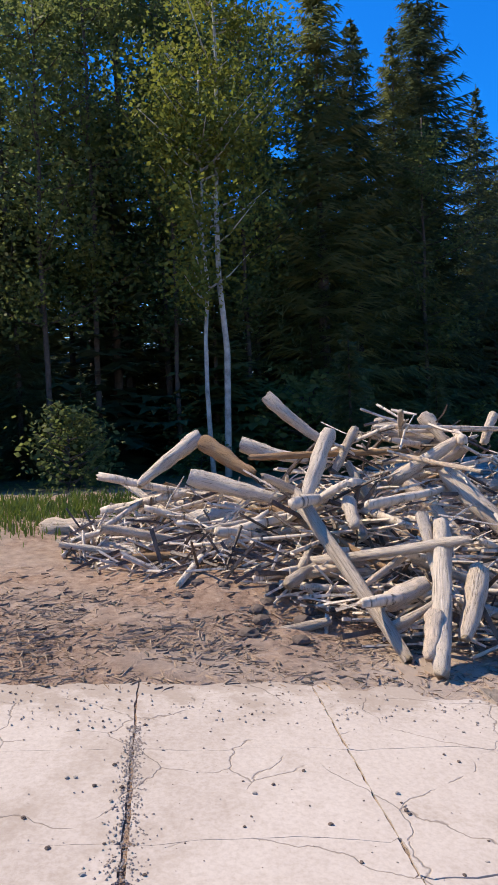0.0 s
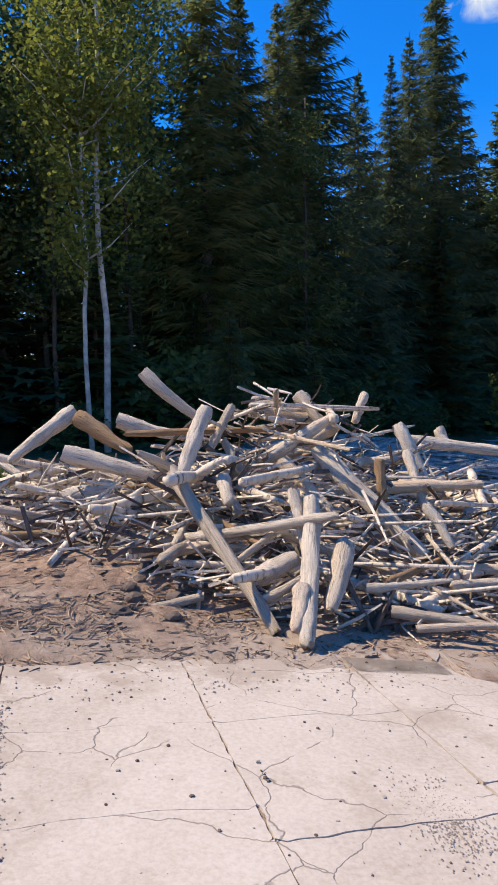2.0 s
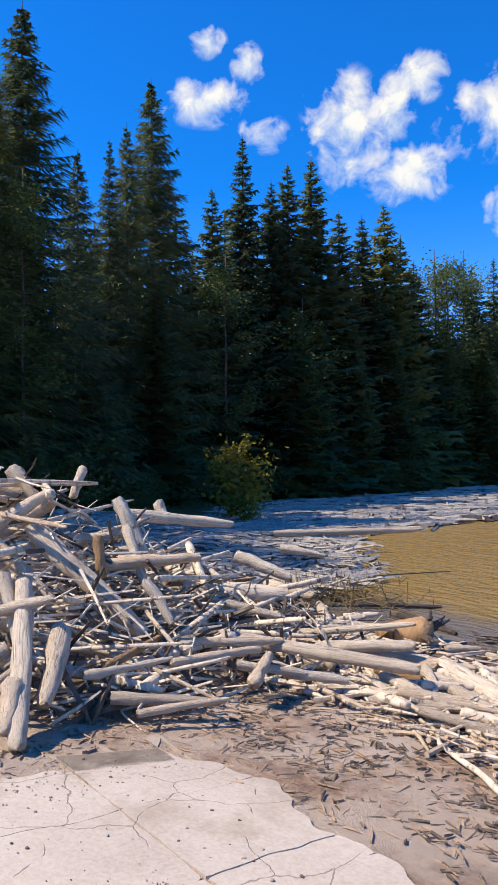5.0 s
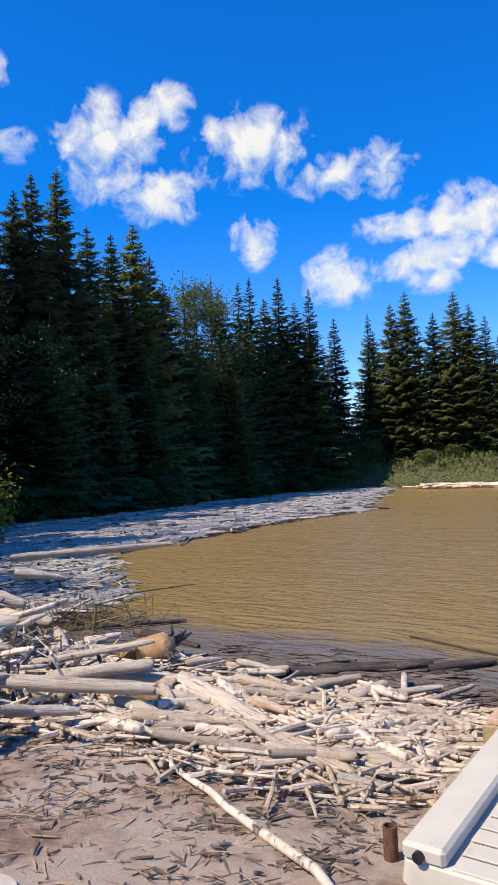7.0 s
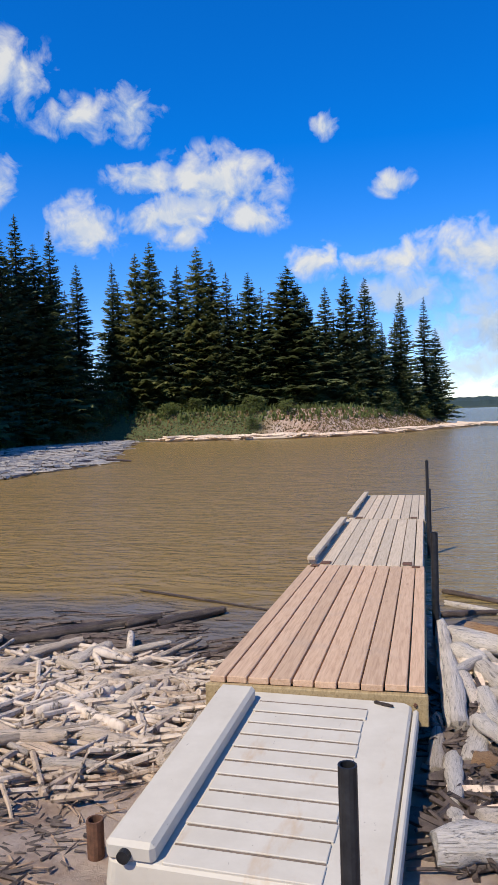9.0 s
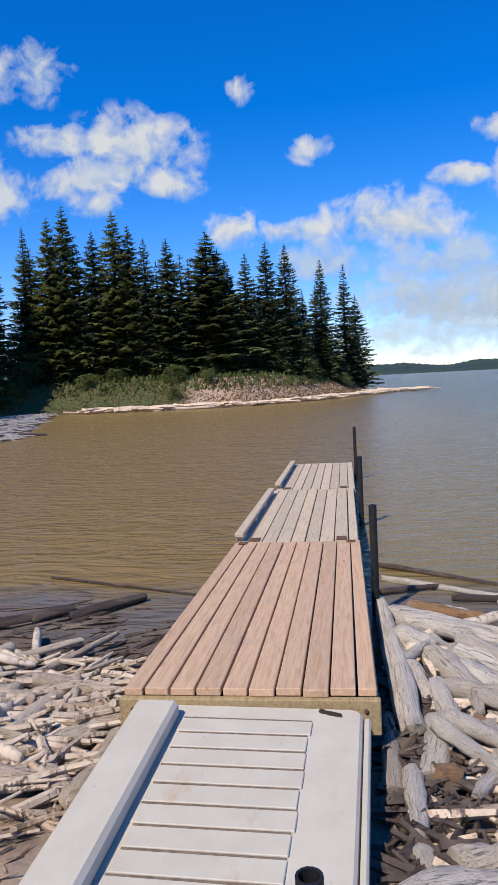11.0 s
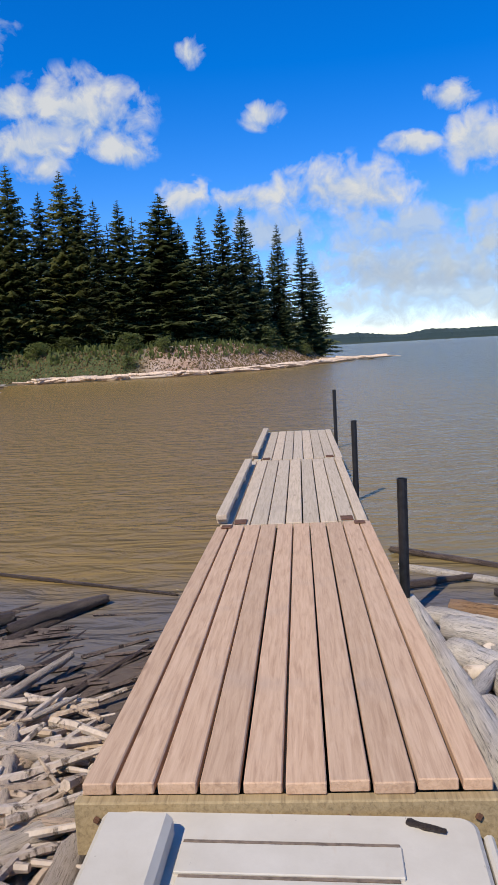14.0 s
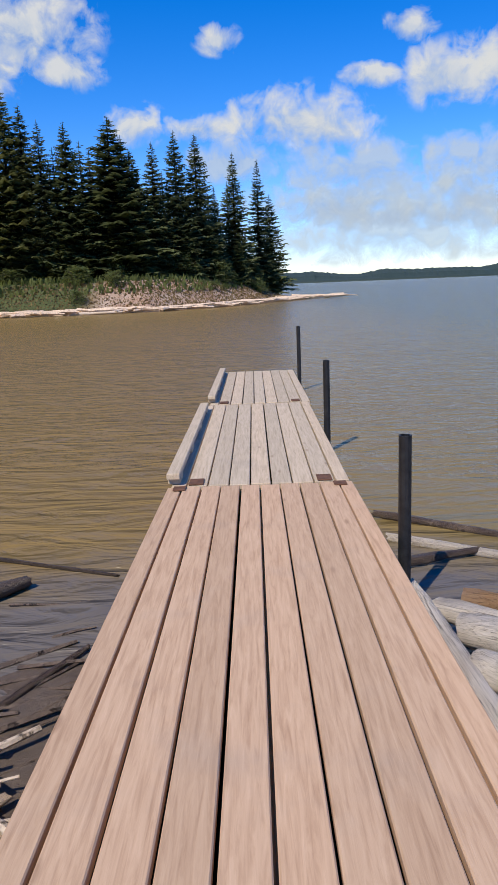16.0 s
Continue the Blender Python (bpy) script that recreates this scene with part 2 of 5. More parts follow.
GROUND = ground_material()
CONCRETE = concrete_material()
DECK_NEW = plank_material("fresh_cedar_plank", (0.64, 0.445, 0.295), (0.56, 0.375, 0.24), (0.43, 0.27, 0.165))
DECK_OLD = plank_material("weathered_plank", (0.62, 0.515, 0.385), (0.54, 0.44, 0.32), (0.39, 0.31, 0.215))
TREATED = plank_material("treated_beam", (0.42, 0.32, 0.17), (0.34, 0.255, 0.13), (0.22, 0.16, 0.08))
def plastic_material():
    m, nt, b = material("scuffed_white_plastic", 0.7)
    b.inputs["Specular IOR Level"].default_value = 0.2
    v = world_coords(nt)
    c = ramp(nt, noise_of(nt, v, 5.0, 8, 0.65), (0.3, (0.49, 0.435, 0.35)), (0.7, (0.565, 0.51, 0.42)))
    rust = grey_ramp(nt, noise_of(nt, world_coords(nt, (7, 2.2, 2)), 1.0, 5, 0.6), 0.60, 0.74)
    c = blend(nt, rust, c, blend(nt, 0.45, c, (0.42, 0.24, 0.10)))
    scuff = grey_ramp(nt, noise_of(nt, world_coords(nt, (40, 14, 14)), 1.0, 6, 0.7), 0.66, 0.72)
    c = blend(nt, scuff, c, (0.26, 0.23, 0.20))
    nt.links.new(c, b.inputs["Base Color"])
    bump(nt, b, noise_of(nt, v, 30, 5), 0.25, 0.003)
    return m


WHITE_PLASTIC = plastic_material()
BLACK_STEEL = plain_material("black_steel", (0.035, 0.035, 0.037), 0.5, 0.4, 20.0, 0.6)
RUST = plain_material("rusty_steel", (0.14, 0.065, 0.035), 0.85, 0.5, 22.0, 0.2)
GALV = plain_material("galvanised_steel", (0.42, 0.42, 0.42), 0.4, 0.2, 25.0, 0.9)
STONE = plain_material("grey_stone", (0.30, 0.26, 0.22), 0.9, 0.35, 14.0, 0.0, 0.02)
# dark brown that imitates shade in the gangway's grooves
GROOVE_SHADE = plain_material("joint_dirt", (0.17, 0.125, 0.09), 0.95, 0.4, 40.0)
GRAVEL = plain_material("brown_gravel", (0.33, 0.26, 0.205), 0.95, 0.4, 60.0)
CLOD = plain_material("dark_mud_clod", (0.12, 0.085, 0.065), 0.95, 0.4, 18.0, 0.0, 0.02)
BARK = plain_material("spruce_bark", (0.085, 0.062, 0.048), 0.95, 0.45, 9.0, 0.0, 0.03)
BIRCH_BARK = plain_material("pale_birch_bark", (0.42, 0.39, 0.34), 0.8, 0.5, 5.0, 0.0, 0.01)
NEEDLE = leaf_material("spruce_needles", (0.078, 0.105, 0.056), (0.15, 0.178, 0.095), 0.36)
# olive tone for variety, with sunlit brightness put into the colour
NEEDLE_LIT_OLIVE = leaf_material("lit_olive_spruce_needles", (0.115, 0.138, 0.055), (0.21, 0.225, 0.095), 0.38)
LEAF = leaf_material("birch_leaves", (0.13, 0.17, 0.035), (0.26, 0.27, 0.06), 0.5)
LEAF_DARK = leaf_material("aspen_leaves", (0.105, 0.145, 0.05), (0.19, 0.225, 0.085), 0.55)
LEAF_YELLOW = leaf_material("yellow_bush_leaves", (0.17, 0.16, 0.02), (0.30, 0.25, 0.04), 0.45)
GRASS = leaf_material("green_grass", (0.08, 0.13, 0.025), (0.17, 0.22, 0.05), 0.3)
STRAW = leaf_material("dry_reeds", (0.15, 0.105, 0.05), (0.29, 0.205, 0.105), 0.2)
WATER = water_material()


# ---- mesh helpers ----
def mesh_of(name, verts, faces, mat, smooth=False):
    me = bpy.data.meshes.new(name)
    me.from_pydata([tuple(v) for v in verts], [], faces)
    me.materials.append(mat)
    if smooth:
        me.shade_smooth()
    me.update()
    return me


def thing(name, me, label, category, group="", kind="", m=None):
    ob = tagged(new(name, me), label, category, group, kind)
    if m is not None:
        ob.matrix_basis = m
    return ob


def part(parent, name, me, m=None, label=""):
    ob = new(name, me)
    ob.parent = parent
    if m is not None:
        ob.matrix_basis = m
    if label:
        ob["label"] = label
    return ob


def box_data(cx, cy, cz, sx, sy, sz, bevel=0.006):
    bm = bmesh.new()
    bmesh.ops.create_cube(bm, size=1.0)
    for v in bm.verts:
        v.co = Vector((cx + v.co.x * sx, cy + v.co.y * sy, cz + v.co.z * sz))
    bmesh.ops.bevel(bm, geom=bm.edges[:], offset=bevel, segments=1, affect="EDGES")
    return bm


def box_mesh(name, c, s, mat, bevel=0.006):
    bm = box_data(*c, *s, bevel)
    me = bpy.data.meshes.new(name)
    bm.to_mesh(me)
    bm.free()
    me.materials.append(mat)
    return me


def tube(path, radii, sides=8, cap=True, wob=0.0, rng=None):
    """Vertices and faces of a tube along a list of points."""
    verts, faces = [], []
    up = Vector((0.31, 0.17, 0.93))
    n = len(path)
    for i, (p, r) in enumerate(zip(path, radii)):
        d = (path[min(i + 1, n - 1)] - path[max(i - 1, 0)]).normalized()
        a = d.cross(up)
        a = a.normalized() if a.length > 1e-4 else Vector((1, 0, 0))
        b = d.cross(a)
        for k in range(sides):
            t = 2 * math.pi * k / sides
            q = r * (1 + (rng.uniform(-wob, wob) if rng else 0))
            verts.append(p + a * math.cos(t) * q + b * math.sin(t) * q)
    for i in range(n - 1):
        for k in range(sides):
            k2 = (k + 1) % sides
            faces.append((i * sides + k, i * sides + k2, (i + 1) * sides + k2, (i + 1) * sides + k))
    if cap:
        faces.append(tuple(range(sides - 1, -1, -1)))
        faces.append(tuple((n - 1) * sides + k for k in range(sides)))
    return verts, faces


class Pool:
    """Gathers many small pieces into one mesh."""

    def __init__(self):
        self.v, self.f = [], []

    def add(self, verts, faces):
        o = len(self.v)
        self.v += [tuple(p) for p in verts]
        self.f += [tuple(i + o for i in f) for f in faces]

    def mesh(self, name, mat, smooth=False):
        return mesh_of(name, self.v, self.f, mat, smooth)


# ---- ground, lake, far shore ----
SHORE = [(3000, 1.75), (40, 1.75), (1.2, 1.75), (-1, 1.7), (-3.4, 1.7), (-4.6, 1.9), (-6.5, 2.8), (-7.8, 3.6), (-9.6, 5.2), (-13, 7.5), (-19, 9.5),
         (-24, 13), (-26, 17), (-26.5, 24), (-28, 35), (-28, 45), (-24, 52), (-13, 52.5), (-6.6, 53.5), (-1.7, 60), (3.0, 71), (5.2, 78), (3, 84), (-12, 97), (-60, 130), (-3000, 400)]


def shore_distance(x, y):
    """Metres inland from the waterline; negative out on the lake."""
    best = np.full(x.shape, 1e9)
    inside = np.zeros(x.shape, bool)
    ring = SHORE + [(-3000, -3000), (3000, -3000)]
    for (ax, ay), (bx, by) in zip(ring, ring[1:] + ring[:1]):
        dx, dy = bx - ax, by - ay
        k = np.clip(((x - ax) * dx + (y - ay) * dy) / (dx * dx + dy * dy), 0, 1)
        best = np.minimum(best, np.hypot(x - ax - k * dx, y - ay - k * dy))
        cross = (ay > y) != (by > y)
        with np.errstate(divide="ignore", invalid="ignore"):
            inside ^= cross & (x < ax + (y - ay) * dx / (dy if dy else 1e-9))
    return np.where(inside, best, -best)


def smooth_step(v, a, b):
    k = np.clip((v - a) / (b - a), 0, 1)
    return k * k * (3 - 2 * k)


def ground_height(x, y):
    x, y = np.asarray(x, float), np.asarray(y, float)
    s = shore_distance(x, y)
    beach = np.where(y < -1.3, 0.17 - 0.085 * (y + 1.3), 0.17 - 0.055 * (y + 1.3))
    beach = np.clip(beach, -1.0, 1.1)
    bank = np.clip(s * 0.16, -1.0, 0.9)
    point = smooth_step(y, 45, 55) * smooth_step(s, 1.2, 5.5) * 1.5
    w = smooth_step(x, -11, -7.5) * (1 - smooth_step(y, 3, 6))
    h = bank * (1 - w) + np.minimum(beach, np.where(s > 0, 9, beach)) * w + point * (1 - w)
    # earth heaped under the wood and a low hummock beside it
    h = h + 0.55 * np.exp(-(((x + 6.6) / 1.3) ** 2 + ((y + 2.6) / 1.6) ** 2)) + 0.22 * np.exp(-(((x + 5.6) / 0.9) ** 2 + ((y + 4.6) / 0.8) ** 2))
    return h


LOOK_X, LOOK_Y, LOOK_STEP = -34.0, -22.0, 0.25
look_gx, look_gy = np.meshgrid(np.arange(LOOK_X, 10, LOOK_STEP), np.arange(LOOK_Y, 90, LOOK_STEP))
LOOK_H = ground_height(look_gx, look_gy)


def ground_at(x, y):
    u, v = (x - LOOK_X) / LOOK_STEP, (y - LOOK_Y) / LOOK_STEP
    i, j = int(u), int(v)
    if not (0 <= i < LOOK_H.shape[1] - 1 and 0 <= j < LOOK_H.shape[0] - 1):
        return float(ground_height(np.array([x]), np.array([y]))[0])
    u, v = u - i, v - j
    return float((LOOK_H[j, i] * (1 - u) + LOOK_H[j, i + 1] * u) * (1 - v) + (LOOK_H[j + 1, i] * (1 - u) + LOOK_H[j + 1, i + 1] * u) * v)


def spread(parts):
    out = []
    for a, b, step in parts:
        out += list(np.arange(a, b, step))
    return np.array(out)


def build_ground():
    xs = spread([(-3000, -400, 400), (-400, -60, 30), (-60, -16, 2.0), (-16, -7, 0.4), (-7, 2.5, 0.11), (2.5, 8, 0.6), (8, 60, 8), (60, 3001, 300)])
    ys = spread([(-3000, -200, 400), (-200, -20, 20), (-20, -8, 1.0), (-8, 2.6, 0.11), (2.6, 8, 0.5), (8, 48, 2.5), (48, 84, 1.2), (84, 140, 7), (140, 3001, 300)])
    gx, gy = np.meshgrid(xs, ys)
    h = ground_height(gx, gy)
    near = (np.abs(gx + 4) < 9) & (np.abs(gy + 4) < 9)
    for i, j in zip(*np.nonzero(near)):
        p = Vector((gx[i, j], gy[i, j], 0))
        bare = 1.0 if gx[i, j] < -3.6 - 0.2 * math.sin(gy[i, j] * 3) or gy[i, j] > -2.4 else 0.25
        h[i, j] += bare * (0.030 * noise.noise(p * 1.7) + 0.022 * noise.noise(p * 5.0) + 0.012 * noise.noise(p * 11))
    verts = np.stack([gx, gy, h], -1).reshape(-1, 3)
    w, faces = len(xs), []
    for i in range(len(ys) - 1):
        for j in range(w - 1):
            k = i * w + j
            faces.append((k, k + 1, k + w + 1, k + w))
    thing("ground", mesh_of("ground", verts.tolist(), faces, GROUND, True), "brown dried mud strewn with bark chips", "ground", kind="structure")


build_ground()
thing("water", mesh_of("water", [(-3000, -20, 0), (3000, -20, 0), (3000, 4200, 0), (-3000, 4200, 0)], [(0, 1, 2, 3)], WATER), "silty brown lake water with small ripples", "water", kind="structure")


def build_far_shore():
    mat = leaf_material("far_wooded_hills", (0.018, 0.036, 0.040), (0.034, 0.056, 0.058), 0.0)
    v, f = [], []
    n = 420
    for i in range(n):
        x = -300 + i * 6.5
        p = Vector((x * 0.004, 3.1, 0))
        top = 35 + 14 * noise.noise(p) + 9 * noise.noise(p * 3) + 3.5 * noise.noise(p * 22) + 2 * noise.noise(p * 60)
        v += [(x, 2500, -2), (x, 2504, 6), (x, 2540 + 20 * noise.noise(p * 9), top * 0.62), (x, 2600, top), (x, 2700, -2)]
        if i:
            for k in range(4):
                a = (i - 1) * 5 + k
                f.append((a, a + 5, a + 6, a + 1))
    thing("far_shore", mesh_of("far_shore", v, f, mat), "low dark wooded hills across the lake", "hills", kind="structure")


build_far_shore()


# ---- clouds: sheets of vapour far off ----
def cloud_material(name, dense):
    m, nt, b = material(name, 1.0)
    nt.nodes.remove(b)
    c = coords(nt)
    r = node(nt, "ShaderNodeMath")
    r.operation = "MULTIPLY"
    r.inputs[1].default_value = 91.0
    nt.links.new(random_of(nt), r.inputs[0])
    off = nt.nodes.new("ShaderNodeVectorMath")
    off.operation = "ADD"
    size = nt.nodes.new("ShaderNodeMapping")
    size.vector_type = "POINT"
    nt.links.new(c, size.inputs["Vector"])
    g = nt.nodes.new("ShaderNodeNewGeometry")
    big = nt.nodes.new("ShaderNodeVectorMath")
    big.operation = "SCALE"
    big.inputs["Scale"].default_value = 0.0095
    nt.links.new(g.outputs["Position"], big.inputs[0])
    nt.links.new(big.outputs[0], off.inputs[0])
    nt.links.new(r.outputs[0], off.inputs[1])
    n = noise_of(nt, off.outputs[0], 1.0, 7, 0.56, 0.35)
    ln = nt.nodes.new("ShaderNodeVectorMath")
    ln.operation = "LENGTH"
    nt.links.new(c, ln.inputs[0])
    # body = 0.94 - 1.1 * radius + 2.8 * (noise - 0.5)
    a = node(nt, "ShaderNodeMath")
    a.operation = "MULTIPLY_ADD"
    a.inputs[1].default_value, a.inputs[2].default_value = -1.10, -0.46
    nt.links.new(ln.outputs["Value"], a.inputs[0])
    k = node(nt, "ShaderNodeMath")
    k.operation = "MULTIPLY_ADD"
    k.inputs[1].default_value = 2.8
    nt.links.new(n, k.inputs[0])
    nt.links.new(a.outputs[0], k.inputs[2])
    fade = ramp(nt, ln.outputs["Value"], (0.78, (1, 1, 1)), (1.0, (0, 0, 0)))
    alpha = blend(nt, 1.0, ramp(nt, k.outputs[0], (0.0, (0, 0, 0)), (0.32, (0.42 * dense,) * 3), (0.80, (0.93 * dense,) * 3)), fade, "MULTIPLY")
    # tops white, undersides greyer: sunlight and shade painted into the glow
    sep = nt.nodes.new("ShaderNodeSeparateXYZ")
    nt.links.new(c, sep.inputs[0])
    lift = node(nt, "ShaderNodeMath")
    lift.operation = "MULTIPLY_ADD"
    lift.inputs[1].default_value = 0.22
    nt.links.new(sep.outputs[1], lift.inputs[0])
    nt.links.new(n, lift.inputs[2])
    tone = ramp(nt, lift.outputs[0], (0.34, (0.52, 0.68, 0.98)), (0.62, (0.97, 0.985, 1.0) if dense == 1.0 else (0.80, 0.90, 1.0)))
    e = node(nt, "ShaderNodeEmission", Strength=0.76 if dense == 1.0 else 0.70)
    nt.links.new(tone, e.inputs[0])
    t = nt.nodes.new("ShaderNodeBsdfTransparent")
    x = nt.nodes.new("ShaderNodeMixShader")
    nt.links.new(alpha, x.inputs[0])
    nt.links.new(t.outputs[0], x.inputs[1])
    nt.links.new(e.outputs[0], x.inputs[2])
    nt.links.new(x.outputs[0], nt.nodes["Material Output"].inputs[0])
    return m


CLOUD = cloud_material("cumulus_vapour", 1.0)
VEIL = cloud_material("thin_cloud_vapour", 0.8)
cloud_mesh = mesh_of("cloud", [(-1, -1, 0), (1, -1, 0), (1, 1, 0), (-1, 1, 0)], [(0, 1, 2, 3)], CLOUD)
veil_mesh = mesh_of("cloud", [(-1, -1, 0), (1, -1, 0), (1, 1, 0), (-1, 1, 0)], [(0, 1, 2, 3)], VEIL)
cloud_count = [0]


def cloud(az, el, wide, high):
    """A cloud by its bearing, height above the horizon and spread, in degrees."""
    cloud_count[0] += 1
    far = 2750 + 12 * cloud_count[0]
    d = Vector((math.sin(radians(az)) * math.cos(radians(el)), math.cos(radians(az)) * math.cos(radians(el)), math.sin(radians(el))))
    p = Vector((0.5, -4, 2)) + d * far
    ob = thing("cloud", cloud_mesh if el > 10 else veil_mesh, "white fair-weather cumulus cloud in blue sky", "cloud", "drifting clouds", "structure")
    k = far * math.tan(radians(0.5)) * 1.4
    ob.matrix_basis = look(p, (0.5, -4, 2)) @ Matrix.Diagonal((wide * k, high * k, 1, 1))
    ob.visible_shadow = False


cloud(-55.3, 26.2, 5.8, 2.7)
cloud(-50.9, 24.1, 3.1, 2.2)
cloud(-52.2, 28.5, 2.0, 2.7)
cloud(-44.6, 24.1, 4.9, 6.7)
cloud(-40.7, 25.3, 2.7, 3.6)
cloud(-55.3, 30.0, 2.2, 1.8)
cloud(-38.7, 27.1, 3.6, 2.7)
cloud(-39.6, 21.1, 5.3, 4.4)
cloud(-31.8, 24.1, 8.4, 4.9)
cloud(-32.3, 17.5, 3.6, 3.6)
cloud(-25.6, 14.4, 5.3, 4.0)
cloud(-21.8, 22.4, 4.2, 4.0)
cloud(-25.9, 21.6, 5.3, 2.7)
cloud(-21.2, 18.0, 4.9, 2.2)
cloud(-15.4, 17.4, 8.9, 4.9)
cloud(-12.5, 14.9, 4.4, 2.2)
cloud(-19.5, 15.2, 8.0, 2.7)
cloud(-18.3, 13.5, 3.6, 1.8)
cloud(-6.9, 21.1, 1.8, 1.8)
cloud(-1.8, 16.8, 2.9, 1.8)
cloud(11.8, 16.9, 3.3, 1.8)
cloud(9.1, 14.2, 4.0, 1.8)
cloud(13.4, 14.0, 3.6, 3.6)
cloud(3.0, 11.6, 10.2, 4.0)
cloud(6.3, 10.8, 5.8, 3.6)
cloud(-8.1, 11.5, 4.0, 2.7)
cloud(-3.5, 11.2, 7.1, 1.6)
cloud(15.1, 13.5, 6.2, 4.0)
cloud(17.8, 14.2, 4.0, 3.6)
cloud(8.4, 8.0, 11.6, 3.6)
cloud(15.8, 6.3, 7.6, 3.6)
cloud(5.8, 5.7, 10.7, 3.6)
cloud(12.9, 4.6, 13.3, 2.2)
cloud(-1.0, 8.9, 6.2, 2.7)

cloud(9.5, 5.6, 15, 3.4)
cloud(19.0, 5.0, 12, 3.6)
cloud(11.0, 3.2, 24, 3.6)
cloud(18.0, 8.2, 12, 3.6)

# ---- trees ----
def spruce_meshes(height, spread_r, seed, mat, step=0.30, per=9, bare=0.04, fine=False):
    rng = random.Random(seed)
    crown = Pool()
    z = height * bare
    while z < height * 0.985:
        k = 1 - z / height
        reach = spread_r * (k ** 0.85) * (0.6 + 0.4 * min(1, (1 - k) * 9 + 0.3))
        count = max(4, int(per * (0.55 + 0.6 * k)))
        turn = rng.uniform(0, 6.28)
        for i in range(count):
            az = turn + 6.283 * i / count + rng.uniform(-0.35, 0.35)
            L = reach * rng.uniform(0.55, 1.12) + 0.03
            if rng.random() < 0.06:
                continue
            zz = z + rng.uniform(-0.5, 0.5) * step
            droop = rng.uniform(0.18, 0.42) * (0.5 + k)
            out = Vector((math.cos(az), math.sin(az), 0))
            side = Vector((-math.sin(az), math.cos(az), 0))

            def at(u):
                return out * (L * u) + Vector((0, 0, zz - droop * L * u + 0.28 * L * u * u))
            width = (0.105 * L + 0.13) * (0.3 + 0.7 * min(1.0, L / 0.8))
            nseg = (7 if fine else 4) if L > 0.9 else (4 if fine else 3)
            for s in range(nseg):
                u0, u1 = s / nseg, (s + 1) / nseg
                p, q = at(u0), at(u1)
                w = width * (1.1 - 0.65 * u0) * rng.uniform(0.8, 1.3) * 1.9
                for sg in (-1, 1):
                    if fine:
                        for n in range(3):
                            c = p.lerp(q, rng.random())
                            tip = c + side * sg * w * rng.uniform(0.5, 1.25) + out * w * rng.uniform(0.3, 1.1) + Vector((0, 0, -w * rng.uniform(-0.1, 0.75)))
                            crown.add([c - out * 0.03, c + out * 0.035 + Vector((0, 0, 0.02)), tip], [(0, 1, 2)])
                    else:
                        fall = Vector((0, 0, -w * rng.uniform(0.05, 0.6)))
                        e = p + side * sg * w + out * w * rng.uniform(0.4, 0.95) + fall
                        e2 = q + side * sg * w * 0.7 + out * w * rng.uniform(0.5, 0.9) + fall * 0.8
                        crown.add([p, q, e], [(0, 1, 2)])
                        crown.add([p.lerp(q, 0.5), q + out * w * 0.35, e2], [(0, 1, 2)])
        z += step * rng.uniform(0.75, 1.25) * (0.55 + 0.6 * k)
    crown.add(*tube([Vector((0, 0, height * 0.95)), Vector((0, 0, height))], [0.05, 0.01], 4))
    tv, tf = tube([Vector((0, 0, -0.4)), Vector((0.03, 0, height * 0.4)), Vector((0, 0.02, height * 0.97))], [0.014 * height, 0.010 * height, 0.01], 7)
    return mesh_of("trunk", tv, tf, BARK, True), crown.mesh("crown", mat)


class TreeKind:
    def __init__(self, name, height, meshes, label, category, group):
        self.name, self.height, self.meshes, self.label, self.category, self.group, self.first = name, height, meshes, label, category, group, None

    def plant(self, x, y, top, turn=0.0, wide=1.0):
        """A tree at x, y whose tip reaches the height top."""
        g = ground_at(x, y)
        s = (top - g) / self.height
        m = Matrix.LocRotScale((x, y, g), Euler((0, 0, turn)), (s * wide, s * wide, s))
        root = thing(self.name, None, self.label, self.category, self.group)
        root.matrix_basis = m
        for part_name, me in zip(("trunk", "crown"), self.meshes):
            part(root, part_name, me)
        return root


SPRUCES = [TreeKind("spruce_tree", 15.0, spruce_meshes(15, r, 10 + i, m, 0.29), "tall dark green spruce tree at the forest edge", "tree", "spruces round the bay")
           for i, (r, m) in enumerate(((3.7, NEEDLE), (3.1, NEEDLE), (4.2, NEEDLE_LIT_OLIVE), (2.7, NEEDLE)))]
NEAR = [TreeKind("spruce_tree", 15.0, spruce_meshes(15, r, 20 + i, m, 0.28, 9, 0.04, True), "tall dark green spruce tree at the forest edge", "tree", "spruces round the bay")
        for i, (r, m) in enumerate(((3.5, NEEDLE), (3.0, NEEDLE), (3.8, NEEDLE_LIT_OLIVE)))]
YOUNG = TreeKind("young_spruce_tree", 5.0, spruce_meshes(5, 1.5, 31, NEEDLE_LIT_OLIVE, 0.2, 9), "young green spruce tree under the taller trees", "tree", "young spruces")
YOUNG_NEAR = TreeKind("young_spruce_tree", 5.0, spruce_meshes(5, 1.4, 33, NEEDLE_LIT_OLIVE, 0.2, 9, 0.04, True), "young green spruce tree under the taller trees", "tree", "young spruces")
BACK = [TreeKind("spruce_tree", 15.0, spruce_meshes(15, 3.6, 50 + i, NEEDLE, 0.58, 7), "dark spruce tree deep in the forest", "tree", "spruces round the bay") for i in range(2)]
tree_rng = random.Random(5)
tree_spots = []


